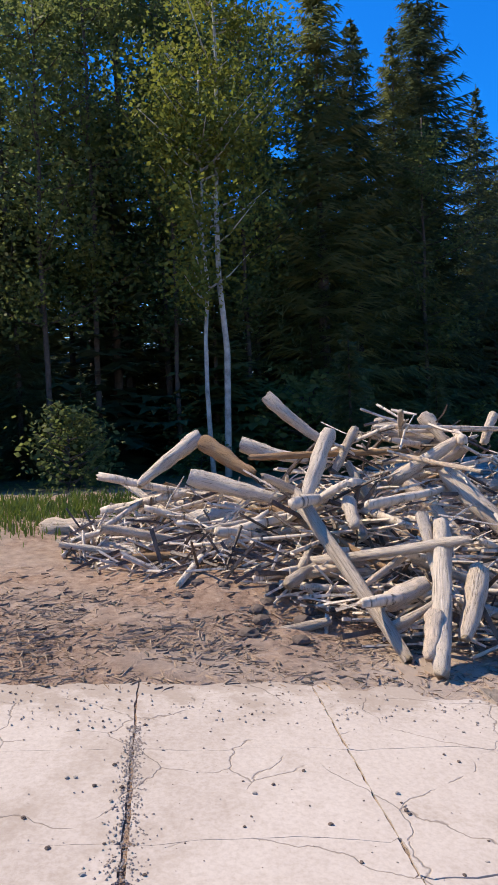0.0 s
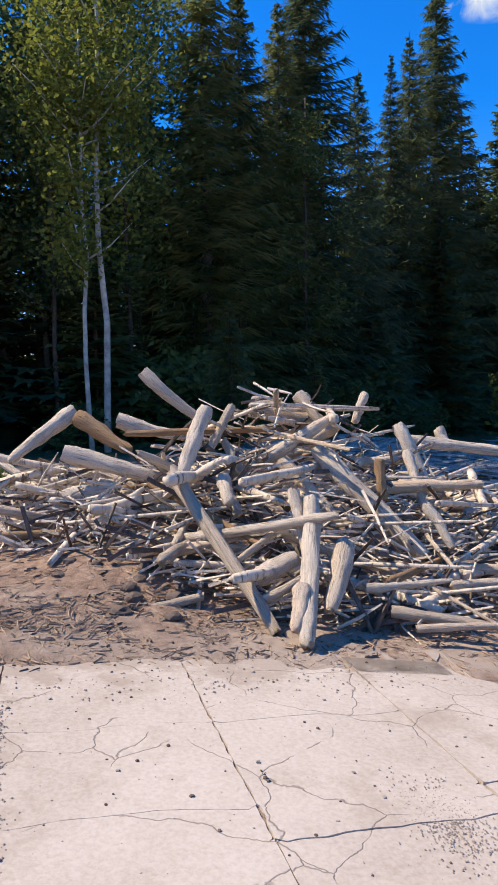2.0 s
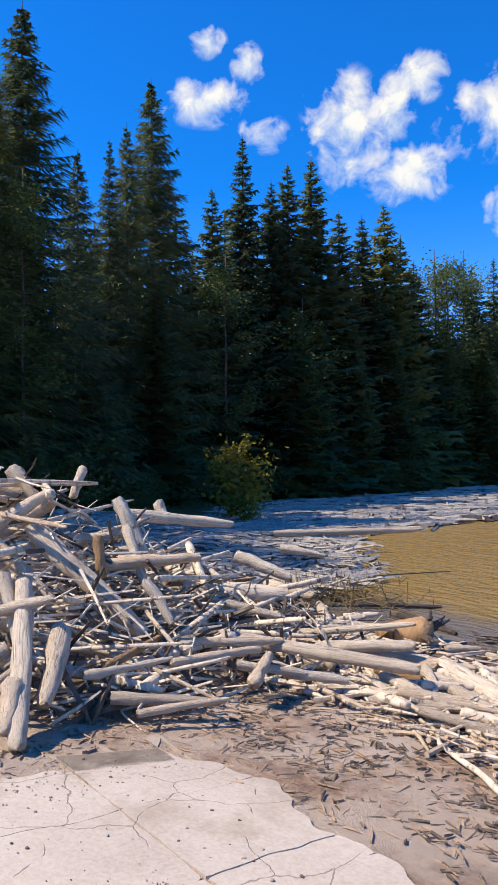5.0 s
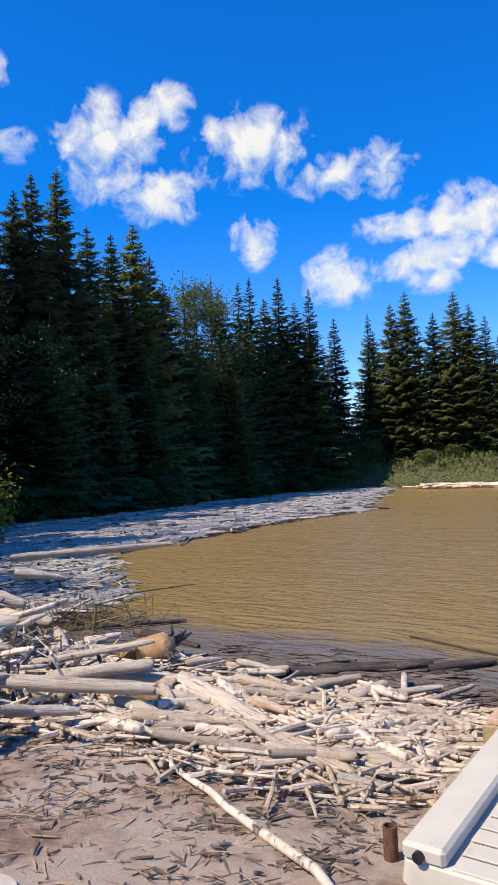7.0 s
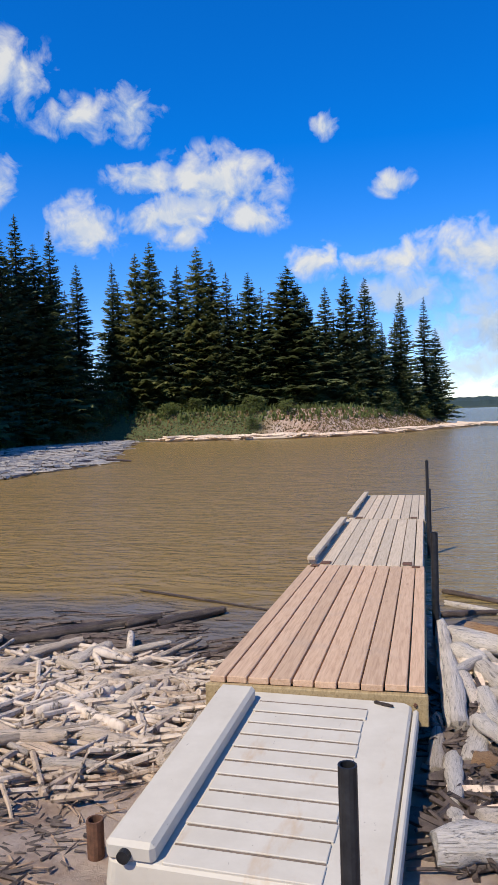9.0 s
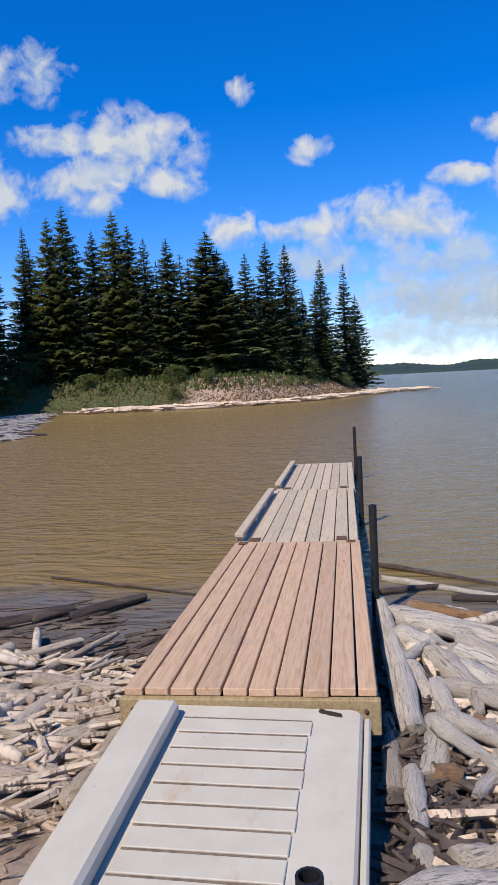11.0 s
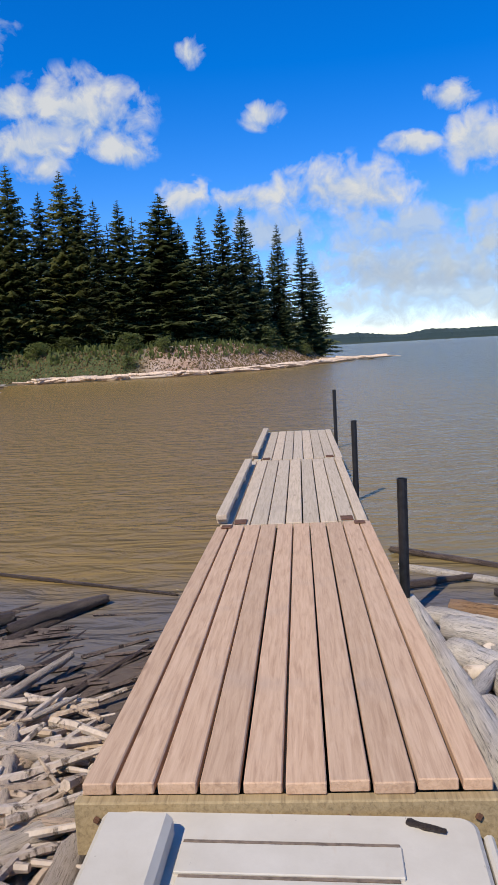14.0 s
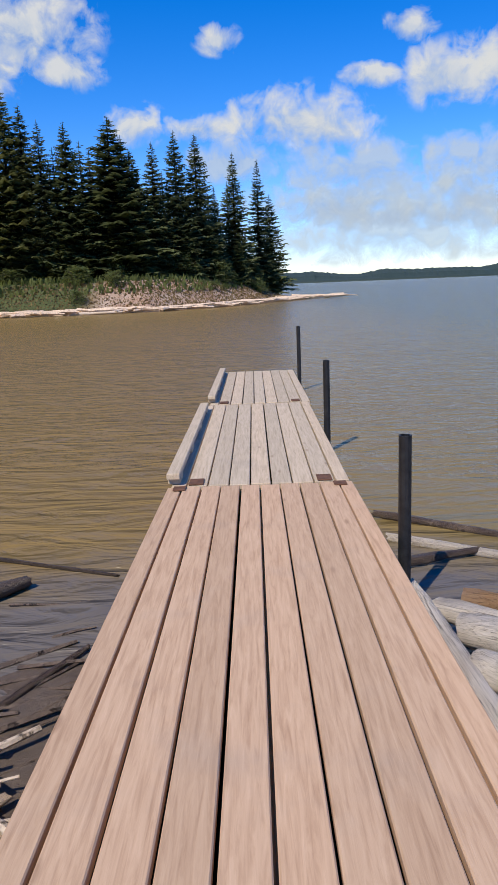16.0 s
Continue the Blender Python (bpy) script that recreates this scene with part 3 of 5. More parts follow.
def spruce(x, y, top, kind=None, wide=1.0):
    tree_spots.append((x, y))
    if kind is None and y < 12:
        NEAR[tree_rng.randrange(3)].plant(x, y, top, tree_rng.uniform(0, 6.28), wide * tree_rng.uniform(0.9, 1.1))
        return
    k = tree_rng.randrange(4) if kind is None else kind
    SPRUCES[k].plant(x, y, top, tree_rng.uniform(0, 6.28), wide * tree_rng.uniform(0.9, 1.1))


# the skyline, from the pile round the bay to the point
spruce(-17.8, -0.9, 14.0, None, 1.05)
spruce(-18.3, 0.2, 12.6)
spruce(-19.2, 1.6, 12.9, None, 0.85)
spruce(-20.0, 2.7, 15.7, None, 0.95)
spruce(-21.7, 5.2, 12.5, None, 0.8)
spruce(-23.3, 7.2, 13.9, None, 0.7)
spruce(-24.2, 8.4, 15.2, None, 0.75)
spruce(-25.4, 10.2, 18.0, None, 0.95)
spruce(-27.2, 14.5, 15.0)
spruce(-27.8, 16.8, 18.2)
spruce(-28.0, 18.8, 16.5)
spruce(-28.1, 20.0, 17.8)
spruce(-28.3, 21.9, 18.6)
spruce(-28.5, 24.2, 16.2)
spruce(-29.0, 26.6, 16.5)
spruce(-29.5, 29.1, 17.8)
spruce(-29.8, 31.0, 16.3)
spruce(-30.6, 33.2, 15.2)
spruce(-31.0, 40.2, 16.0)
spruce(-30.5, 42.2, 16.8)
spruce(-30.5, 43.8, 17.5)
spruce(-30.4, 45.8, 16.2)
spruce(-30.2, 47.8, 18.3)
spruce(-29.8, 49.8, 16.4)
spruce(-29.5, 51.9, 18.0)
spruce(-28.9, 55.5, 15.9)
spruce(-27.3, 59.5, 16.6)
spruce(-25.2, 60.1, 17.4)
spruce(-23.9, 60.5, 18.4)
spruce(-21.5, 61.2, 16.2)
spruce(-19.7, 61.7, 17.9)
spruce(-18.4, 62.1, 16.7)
# lower spruces forward of the wood; their lighter needles imitate sunlit trees
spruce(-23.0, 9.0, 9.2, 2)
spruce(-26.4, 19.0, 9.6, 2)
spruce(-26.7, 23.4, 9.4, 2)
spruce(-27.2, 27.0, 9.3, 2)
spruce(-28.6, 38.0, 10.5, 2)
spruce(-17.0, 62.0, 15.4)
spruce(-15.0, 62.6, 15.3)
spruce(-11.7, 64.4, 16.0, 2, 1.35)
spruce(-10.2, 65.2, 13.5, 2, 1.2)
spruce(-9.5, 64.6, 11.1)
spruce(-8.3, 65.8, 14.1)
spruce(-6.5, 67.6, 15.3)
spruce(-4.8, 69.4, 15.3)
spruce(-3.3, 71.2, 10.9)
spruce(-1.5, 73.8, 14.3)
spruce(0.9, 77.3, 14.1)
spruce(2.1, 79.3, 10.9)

EDGE = [(-12.5, -22), (-13, -16), (-14.5, -8), (-15.5, -4), (-17, 0), (-20, 5), (-24, 10), (-26.5, 16), (-27, 24), (-29, 35), (-29, 46), (-27, 58), (-17, 61), (-10, 63), (-5, 68), (-1, 73), (1.5, 78)]


def along_edge(step, offset, start=0.0, jitter=0.6):
    left = start
    for (ax, ay), (bx, by) in zip(EDGE, EDGE[1:]):
        d = Vector((bx - ax, by - ay, 0))
        n = Vector((-d.y, d.x, 0)).normalized()
        while left < d.length:
            p = Vector((ax, ay, 0)) + d.normalized() * left + n * (offset + tree_rng.uniform(-jitter, jitter))
            yield p.x, p.y
            left += step * tree_rng.uniform(0.75, 1.25)
        left -= d.length


def clear(x, y, room):
    return all((x - a) ** 2 + (y - b) ** 2 > room * room for a, b in tree_spots)


for x, y in along_edge(2.3, 1.2):
    if clear(x, y, 1.5) and not (-16.5 < x and -8 < y < -2):
        spruce(x, y, tree_rng.uniform(8.5, 12.0) if y > -2 else tree_rng.uniform(6, 9))
for x, y in along_edge(3.4, 0.2, 1.0):
    YOUNG.plant(x, y, ground_at(x, y) + tree_rng.uniform(2.2, 5.0), tree_rng.uniform(0, 6), 1.25)
for off, step in ((2.8, 2.6), (5.0, 2.8), (8.5, 3.4), (13.0, 4.2)):
    for x, y in along_edge(step, off, 0.7, 1.2):
        if y > 66 and off > 8:
            continue
        tree_spots.append((x, y))
        BACK[tree_rng.randrange(2)].plant(x, y, tree_rng.uniform(8.0, 10.5) if y < -2.5 else tree_rng.uniform(10.0, 12.3) if y < 10 else tree_rng.uniform(9.5, 12.5) if y > 68 else tree_rng.uniform(12.0, 15.3), tree_rng.uniform(0, 6), 1.15 if y < 10 else 1.4)


for off in (17.0, 22.0):
    for x, y in along_edge(2.6, off, 0.3, 1.0):
        if y < 4:
            BACK[tree_rng.randrange(2)].plant(x, y, tree_rng.uniform(8, 10), tree_rng.uniform(0, 6), 1.5)


for x, y in along_edge(2.2, 3.6, 0.5, 1.0):
    if 18 < y < 74:
        BACK[tree_rng.randrange(2)].plant(x, y, tree_rng.uniform(8.0, 12.0), tree_rng.uniform(0, 6), 1.5)
for x, y in along_edge(2.4, 0.9, 0.2, 0.6):
    if 14 < y < 76:
        YOUNG.plant(x, y, ground_at(x, y) + tree_rng.uniform(3.0, 6.0), tree_rng.uniform(0, 6), 1.2)


def leafy_meshes(height, crown_low, crown_r, seed, leaf, bark, leaves=3200, size=0.085, trunks=1, lean=0.0):
    rng = random.Random(seed)
    wood, crown = Pool(), Pool()
    ends = []
    for t in range(trunks):
        base = Vector((0.05 * t, -0.32 * t, -0.3))
        h = height * (1 - 0.28 * t)
        path = [base + Vector((lean * (i / 8) ** 2 * h + 0.05 * rng.uniform(-1, 1), 0.06 * rng.uniform(-1, 1), h * i / 8)) for i in range(9)]
        wood.add(*tube(path, [0.0065 * h * (1 - 0.1 * i) + 0.004 for i in range(9)], 8))
        for i in range(26):
            u = rng.uniform(crown_low, 0.98)
            p = path[min(8, int(u * 8))].lerp(path[min(8, int(u * 8) + 1)], (u * 8) % 1)
            az = rng.uniform(0, 6.28)
            k = (u - crown_low) / (1 - crown_low)
            L = crown_r * (0.35 + 1.0 * math.sin(math.pi * min(1, 0.22 + 0.75 * k))) * rng.uniform(0.5, 1.0)
            q = p + Vector((math.cos(az) * L, math.sin(az) * L, L * rng.uniform(0.3, 0.9)))
            mid = p.lerp(q, 0.5) + Vector((0, 0, -0.08 * L))
            wood.add(*tube([p, mid, q], [0.022, 0.014, 0.005], 5))
            ends.append((mid, L * 0.35))
            ends.append((q, L * 0.5))
            ends.append((p.lerp(q, 0.75), L * 0.45))
    for i in range(leaves):
        c, r = ends[rng.randrange(len(ends))]
        p = c + Vector((rng.gauss(0, 0.5), rng.gauss(0, 0.5), rng.gauss(-0.1, 0.45))) * (r + 0.12)
        a = Vector((rng.uniform(-1, 1), rng.uniform(-1, 1), rng.uniform(-0.6, 0.6))).normalized()
        b = a.cross(Vector((rng.uniform(-1, 1), rng.uniform(-1, 1), rng.uniform(-1, 1)))).normalized()
        s = size * rng.uniform(0.6, 1.4)
        crown.add([p - a * s, p + b * s * 0.6, p + a * s, p - b * s * 0.6], [(0, 1, 2, 3)])
    return wood.mesh("trunk", bark, True), crown.mesh("crown", leaf)


BIRCH = TreeKind("birch_tree", 10.0, leafy_meshes(10, 0.46, 1.05, 71, LEAF, BIRCH_BARK, 15000, 0.046, 2, 0.008), "slender birch tree with pale bark and yellow-green leaves", "tree", "birches")
ASPEN = TreeKind("aspen_tree", 12.0, leafy_meshes(12, 0.3, 1.5, 72, LEAF_DARK, BARK, 6800, 0.058), "leafy aspen tree with thin grey trunk", "tree", "aspens")
BUSH = TreeKind("leafy_bush", 2.4, leafy_meshes(2.4, 0.12, 0.75, 73, LEAF_YELLOW, BARK, 1500, 0.075), "bright yellow-green bush below the spruces", "bush", "bushes")
GREEN_BUSH = TreeKind("green_bush", 2.2, leafy_meshes(2.2, 0.08, 0.95, 74, LEAF_DARK, BARK, 1100, 0.085), "dark green bush at the forest edge", "bush", "bushes")
BIRCH.plant(-13.9, -3.9, 12.6, 0.3, 0.95)
for x, y, top in ((-16.2, -6.6, 13.5), (-15.2, -7.6, 12.0), (-17.4, -5.0, 14.5), (-16.5, -8.6, 14.0), (-18.5, -7.4, 15.0), (-15.0, -9.6, 12.5), (-19.5, -4.2, 15.5), (-20.5, -9.0, 16.0), (-17.0, -3.0, 13.0), (-18.2, -2.6, 13.5), (-17.8, -6.0, 15.0), (-19.6, -6.0, 16.5), (-21.5, -7.2, 17.5), (-21.0, -4.8, 17.0), (-18.0, -9.2, 15.5), (-16.0, -4.8, 11.0)):
    ASPEN.plant(x, y, top, x * 3.1)
for x, y, top in ((-30.3, 35.1, 16.6), (-30.6, 36.8, 16.2), (-30.5, 38.5, 17.1), (-25.4, 13.9, 11.5), (-26.5, 19.5, 10.4), (-18.2, 2.0, 10.2)):
    ASPEN.plant(x, y, top, y, 1.2)
YOUNG_NEAR.plant(-13.2, -1.5, 3.9, 0.5, 1.1)
YOUNG_NEAR.plant(-14.0, 0.6, 3.0, 1.5, 1.1)
BUSH.plant(-17.9, 9.0, 2.9, 0.4, 0.85)
GREEN_BUSH.plant(-12.6, -6.9, 2.4, 1.1)
for x, y in along_edge(2.1, -0.9, 0.4):
    if not (y > -3 and tree_rng.random() < 0.35):
        GREEN_BUSH.plant(x, y, ground_at(x, y) + tree_rng.uniform(0.9, 2.2), tree_rng.uniform(0, 6), 1.2)


# ---- grass, reeds and the far bank ----
def blades(name, spots, mat, label, hi, wide, seed):
    rng = random.Random(seed)
    pool = Pool()
    for x, y in spots:
        z = ground_at(x, y) - 0.02
        h = hi * rng.uniform(0.5, 1.2)
        a = rng.uniform(0, 6.28)
        d = Vector((math.cos(a), math.sin(a), 0))
        s = Vector((-d.y, d.x, 0)) * wide * rng.uniform(0.6, 1.3)
        p = Vector((x, y, z))
        bend = d * h * rng.uniform(0.1, 0.6)
        pool.add([p - s, p + s, p + s * 0.6 + bend * 0.4 + Vector((0, 0, h * 0.6)), p - s * 0.6 + bend * 0.4 + Vector((0, 0, h * 0.6)), p + bend + Vector((0, 0, h))], [(0, 1, 2, 3), (3, 2, 4)])
    thing(name, pool.mesh(name, mat), label, "grass", kind="stuff")


grass_rng = random.Random(9)
blades("grass", [(grass_rng.gauss(-9.9, 0.7), grass_rng.uniform(-9.5, -5.6)) for i in range(5000)], GRASS, "patch of green grass beside the driftwood", 0.16, 0.012, 1)


def bank_spots(count, lo, hi):
    out = []
    while len(out) < count:
        x, y = grass_rng.uniform(-30, 5), grass_rng.uniform(48, 80)
        s = float(shore_distance(np.array([x]), np.array([y]))[0])
        if lo < s < hi:
            out.append((x, y))
    return out


blades("dry_reeds", bank_spots(8500, 0.6, 5.0), STRAW, "tawny dry reeds on the far bank", 0.17, 0.09, 2)
blades("bank_scrub", bank_spots(1800, 3.4, 8.0), LEAF_DARK, "green scrub behind the far reeds", 0.5, 0.14, 3)


for x, y in bank_spots(26, 2.4, 6.5):
    GREEN_BUSH.plant(x, y, ground_at(x, y) + grass_rng.uniform(0.5, 1.3), x, 1.5)


# ---- driftwood ----
def log_mesh(name, seed, mat, sides=11, rings=10, bend=0.035, taper=0.35, stub=0):
    """A weathered log of length 1 along z and radius 1 across."""
    rng = random.Random(seed)
    verts, faces = [], []
    cx, cy = 0.0, 0.0
    ph, amp = rng.uniform(0, 6.28), rng.uniform(0.4, 1.2)
    for i in range(rings):
        u = i / (rings - 1)
        cx, cy = amp * math.sin(u * 3.0 + ph) * bend * 9, amp * math.cos(u * 2.3 + ph * 1.7) * bend * 9
        r = (1.05 - taper * u) * (0.82 if i in (0, rings - 1) else 1.0)
        zoff = 0.0
        for k in range(sides):
            t = 6.2832 * k / sides
            q = Vector((math.cos(t), math.sin(t), 0))
            w = r * (1 + 0.34 * noise.noise(Vector((q.x * 1.3 + seed * 3.7, q.y * 1.3, u * 5))) + 0.10 * noise.noise(Vector((q.x * 4 + seed, q.y * 4, u * 9))))
            zz = u + (0.014 * rng.uniform(-1, 1) if i in (0, rings - 1) else 0)
            verts.append((cx + q.x * w, cy + q.y * w, zz))
    for i in range(rings - 1):
        for k in range(sides):
            k2 = (k + 1) % sides
            faces.append((i * sides + k, i * sides + k2, (i + 1) * sides + k2, (i + 1) * sides + k))
    for row, flip in ((0, True), (rings - 1, False)):
        c = len(verts)
        ring = verts[row * sides:(row + 1) * sides]
        verts.append((sum(v[0] for v in ring) / sides, sum(v[1] for v in ring) / sides, row / (rings - 1) + rng.uniform(-0.012, 0.012)))
        for k in range(sides):
            a, b = row * sides + k, row * sides + (k + 1) % sides
            faces.append((b, a, c) if flip else (a, b, c))
    me = mesh_of(name, verts, faces, mat, True)
    return me


LOGS = {m: [log_mesh("log", 100 + 7 * i + j * 31, m, taper=0.15 + 0.07 * i, bend=0.02 + 0.008 * (i % 4)) for i in range(7)] for j, m in enumerate((PALE, OCHRE, WET_AND_SHADE, WHITE_WOOD))}
log_rng = random.Random(3)
LABELS = {WHITE_WOOD: "whitened barkless driftwood log beside the dock", PALE: "sun-bleached grey driftwood log in a tangle of logs", OCHRE: "orange-brown barkless driftwood log", WET_AND_SHADE: "dark waterlogged log floating at the shore"}


def log(a, b, r, mat=PALE):
    a, b = Vector(a), Vector(b)
    d = b - a
    q = d.to_track_quat("Z", "Y")
    q = q @ Euler((0, 0, log_rng.uniform(0, 6.28))).to_quaternion()
    ob = thing("driftwood_log", log_rng.choice(LOGS[mat]), LABELS[mat], "log", "washed-up logs")
    ob.matrix_basis = Matrix.LocRotScale(a, q, (r, r, d.length))
    return ob


def log_into(pool, a, b, r):
    """Adds a log to a joined mass of wood."""
    a, b = Vector(a), Vector(b)
    d = b - a
    me = log_rng.choice(LOGS[PALE])
    m = Matrix.LocRotScale(a, d.to_track_quat("Z", "Y"), (r, r, d.length))
    pool.add([m @ v.co for v in me.vertices], [tuple(p.vertices) for p in me.polygons])


# logs in the dock's shade and the bleached ones heaped beside it
log((0.80, 0.14, 0.15), (0.735, 2.55, 0.10), 0.085, WHITE_WOOD)
log((0.665, -0.38, 0.16), (0.67, 0.42, 0.13), 0.055, WHITE_WOOD)
log((0.95, 2.30, 0.12), (1.50, 2.05, 0.12), 0.060, OCHRE)
log((0.80, 2.26, 0.10), (1.62, 1.66, 0.10), 0.060, WHITE_WOOD)
log((0.84, 1.98, 0.11), (1.58, 1.48, 0.11), 0.075, WHITE_WOOD)
log((0.82, 1.68, 0.12), (1.02, 1.40, 0.12), 0.082, WHITE_WOOD)
log((0.82, 1.12, 0.16), (1.02, 1.47, 0.15), 0.040, WHITE_WOOD)
log((0.86, 1.06, 0.12), (0.92, 0.52, 0.12), 0.068, WHITE_WOOD)
log((1.00, 1.32, 0.13), (1.20, 0.62, 0.13), 0.088, WHITE_WOOD)
log((0.97, 0.80, 0.14), (1.04, 0.10, 0.14), 0.062, WHITE_WOOD)
log((0.95, 0.36, 0.13), (0.82, -0.22, 0.14), 0.075, WHITE_WOOD)
log((1.20, 1.36, 0.13), (1.55, 0.88, 0.13), 0.085, WHITE_WOOD)
log((1.16, 1.10, 0.12), (1.42, 0.66, 0.12), 0.085, WHITE_WOOD)
log((0.84, -0.24, 0.20), (0.95, -0.27, 0.17), 0.052, OCHRE)
log((1.10, 0.30, 0.14), (1.26, 0.22, 0.14), 0.060, OCHRE)
log((1.10, 0.10, 0.14), (1.45, 0.00, 0.14), 0.052, WHITE_WOOD)
log((1.18, -0.06, 0.15), (1.00, -0.40, 0.16), 0.052, WHITE_WOOD)
log((0.735, -0.22, 0.17), (0.74, -0.70, 0.19), 0.052, WHITE_WOOD)
log((0.64, -1.13, 0.22), (1.25, -1.02, 0.22), 0.085, WHITE_WOOD)
log((0.84, -0.92, 0.22), (1.15, -0.74, 0.20), 0.085)
log((0.73, -0.80, 0.18), (0.77, -1.02, 0.20), 0.045, WHITE_WOOD)
log((1.25, 0.55, 0.12), (1.50, 0.20, 0.12), 0.060, WHITE_WOOD)
log((0.80, 3.50, 0.01), (1.85, 2.80, 0.02), 0.028, WHITE_WOOD)
side_rng = random.Random(52)
for i in range(62):
    x, y = side_rng.uniform(0.98, 2.1), side_rng.uniform(-0.7, 2.3)
    L, r = side_rng.uniform(0.22, 0.7), side_rng.uniform(0.022, 0.058)
    az = side_rng.gauss(-0.9, 0.7)
    d = Vector((math.cos(az), math.sin(az), side_rng.gauss(0, 0.1))) * L / 2
    p = Vector((x, y, max(0.0, ground_at(x, y)) + r + side_rng.choice((0.0, 0.02, 0.07))))
    if (p - d).x > 0.82 and (p + d).x > 0.82:
        log(p - d, p + d, r, OCHRE if side_rng.random() < 0.08 else WHITE_WOOD)
# those that stand out in the heap
log((-6.60, -4.12, 2.32), (-6.30, -3.53, 1.77), 0.075)
log((-7.50, -4.79, 1.91), (-7.20, -5.49, 1.41), 0.090)
log((-7.40, -4.79, 1.82), (-7.00, -4.20, 1.52), 0.107, OCHRE)
log((-7.60, -4.28, 1.83), (-7.30, -3.58, 1.57), 0.098)
log((-6.90, -4.93, 1.50), (-6.50, -3.92, 1.22), 0.095)
log((-6.20, -3.55, 1.95), (-5.80, -3.90, 1.33), 0.077)
log((-6.40, -3.24, 1.96), (-6.20, -3.56, 1.50), 0.046)
log((-5.70, -4.00, 1.39), (-3.92, -3.60, 0.40), 0.062)
log((-7.40, -2.76, 1.92), (-7.00, -2.00, 1.75), 0.133)
log((-7.00, -2.32, 2.05), (-6.70, -2.12, 1.74), 0.084)
log((-7.00, -1.46, 2.06), (-6.90, -1.64, 1.72), 0.054)
log((-6.20, -2.97, 1.40), (-6.00, -2.28, 1.83), 0.070)
log((-6.00, -2.44, 1.52), (-4.90, -1.87, 0.57), 0.100)
log((-4.90, -3.11, 1.27), (-4.40, -3.17, 0.71), 0.056)
log((-4.80, -2.99, 1.20), (-3.60, -3.47, 0.41), 0.070)
log((-4.40, -2.85, 0.89), (-3.85, -3.22, 0.52), 0.095)
log((-4.00, -3.37, 0.68), (-3.70, -3.51, 0.47), 0.074)
log((-6.60, -1.25, 1.69), (-6.20, -1.13, 1.09), 0.078)
log((-5.60, -1.96, 1.42), (-5.50, -1.98, 1.02), 0.051, OCHRE)
log((-4.50, -3.56, 0.63), (-4.40, -3.25, 0.81), 0.081)
log((-4.20, -3.63, 0.56), (-4.10, -3.20, 0.79), 0.039)
log((-4.55, -4.80, 0.41), (-4.55, -3.98, 0.52), 0.045)
log((-8.90, -7.08, 0.50), (-7.40, -3.58, 0.69), 0.123)
log((-7.30, -4.94, 0.96), (-7.00, -3.96, 1.08), 0.089)
log((-8.90, -6.80, 0.73), (-8.40, -5.59, 0.75), 0.151)
log((-6.00, -2.86, 1.40), (-5.40, -2.46, 0.85), 0.072)
log((-6.30, -3.36, 1.60), (-5.60, -3.06, 0.83), 0.045)
log((-5.60, -3.54, 1.33), (-5.30, -3.57, 1.11), 0.067)
log((-8.80, 0.08, 1.35), (-8.20, 1.53, 1.11), 0.104)
log((-6.00, -1.93, 1.07), (-5.60, -0.79, 1.09), 0.072)
log((-4.90, -1.03, 0.46), (-3.20, -0.22, 0.36), 0.062)
log((-6.20, -0.62, 0.70), (-5.50, 0.30, 0.59), 0.106)
log((-5.20, -1.68, 1.00), (-4.90, -1.58, 0.66), 0.054)
log((-6.20, -1.34, 1.42), (-5.70, -1.41, 0.88), 0.061)
log((-3.95, -2.68, 0.44), (-3.60, -1.98, 0.39), 0.049)
log((-3.70, -2.60, 0.39), (-3.50, -1.97, 0.41), 0.035)
log((-4.10, -2.82, 0.61), (-4.00, -2.13, 0.62), 0.036)
log((-4.10, -2.23, 0.55), (-3.40, -1.97, 0.36), 0.018)
log((-5.20, -0.03, 0.26), (-3.90, 0.58, 0.51), 0.043)
log((-3.70, -1.58, 0.40), (-3.90, -1.24, 0.52), 0.058)
log((-6.60, 0.40, 0.90), (-6.00, 0.82, 0.68), 0.079)
log((-7.20, 1.65, 0.82), (-6.80, 2.14, 0.75), 0.066)
log((-4.70, -1.64, 0.53), (-4.30, -0.78, 0.48), 0.048)
log((-4.20, -2.01, 0.52), (-4.20, -1.13, 0.50), 0.040)
log((-5.60, -0.64, 0.64), (-5.00, -0.20, 0.51), 0.062)
log((-3.90, -1.12, 0.37), (-3.50, -0.73, 0.29), 0.045)
log((-6.60, -2.06, 1.30), (-6.40, -1.11, 1.33), 0.064)
log((-6.80, -2.69, 1.29), (-6.50, -2.03, 1.71), 0.075)
log((-6.40, -3.38, 1.26), (-5.40, -3.48, 1.01), 0.055)
log((-5.00, -3.17, 0.95), (-4.60, -3.69, 0.78), 0.033)
log((-4.40, -0.28, 0.31), (-3.60, 0.22, 0.42), 0.057)
log((-4.00, -1.52, 0.48), (-3.70, -0.92, 0.32), 0.040)
log((-5.40, 0.82, 0.29), (-4.90, 0.51, 0.08), 0.060)
log((-9.00, 3.03, 0.82), (-8.00, 5.62, 0.79), 0.063)
log((-8.80, 0.62, 1.50), (-8.60, 0.65, 1.21), 0.087)
log((-3.58, 0.50, 0.20), (-2.23, -0.06, 0.16), 0.120)
log((-5.25, -0.37, 0.30), (-3.46, 0.35, 0.22), 0.085)
log((-2.03, -0.27, 0.16), (-1.31, -0.56, 0.16), 0.070)
log((-1.63, -0.18, 0.14), (-0.92, -0.33, 0.14), 0.082)
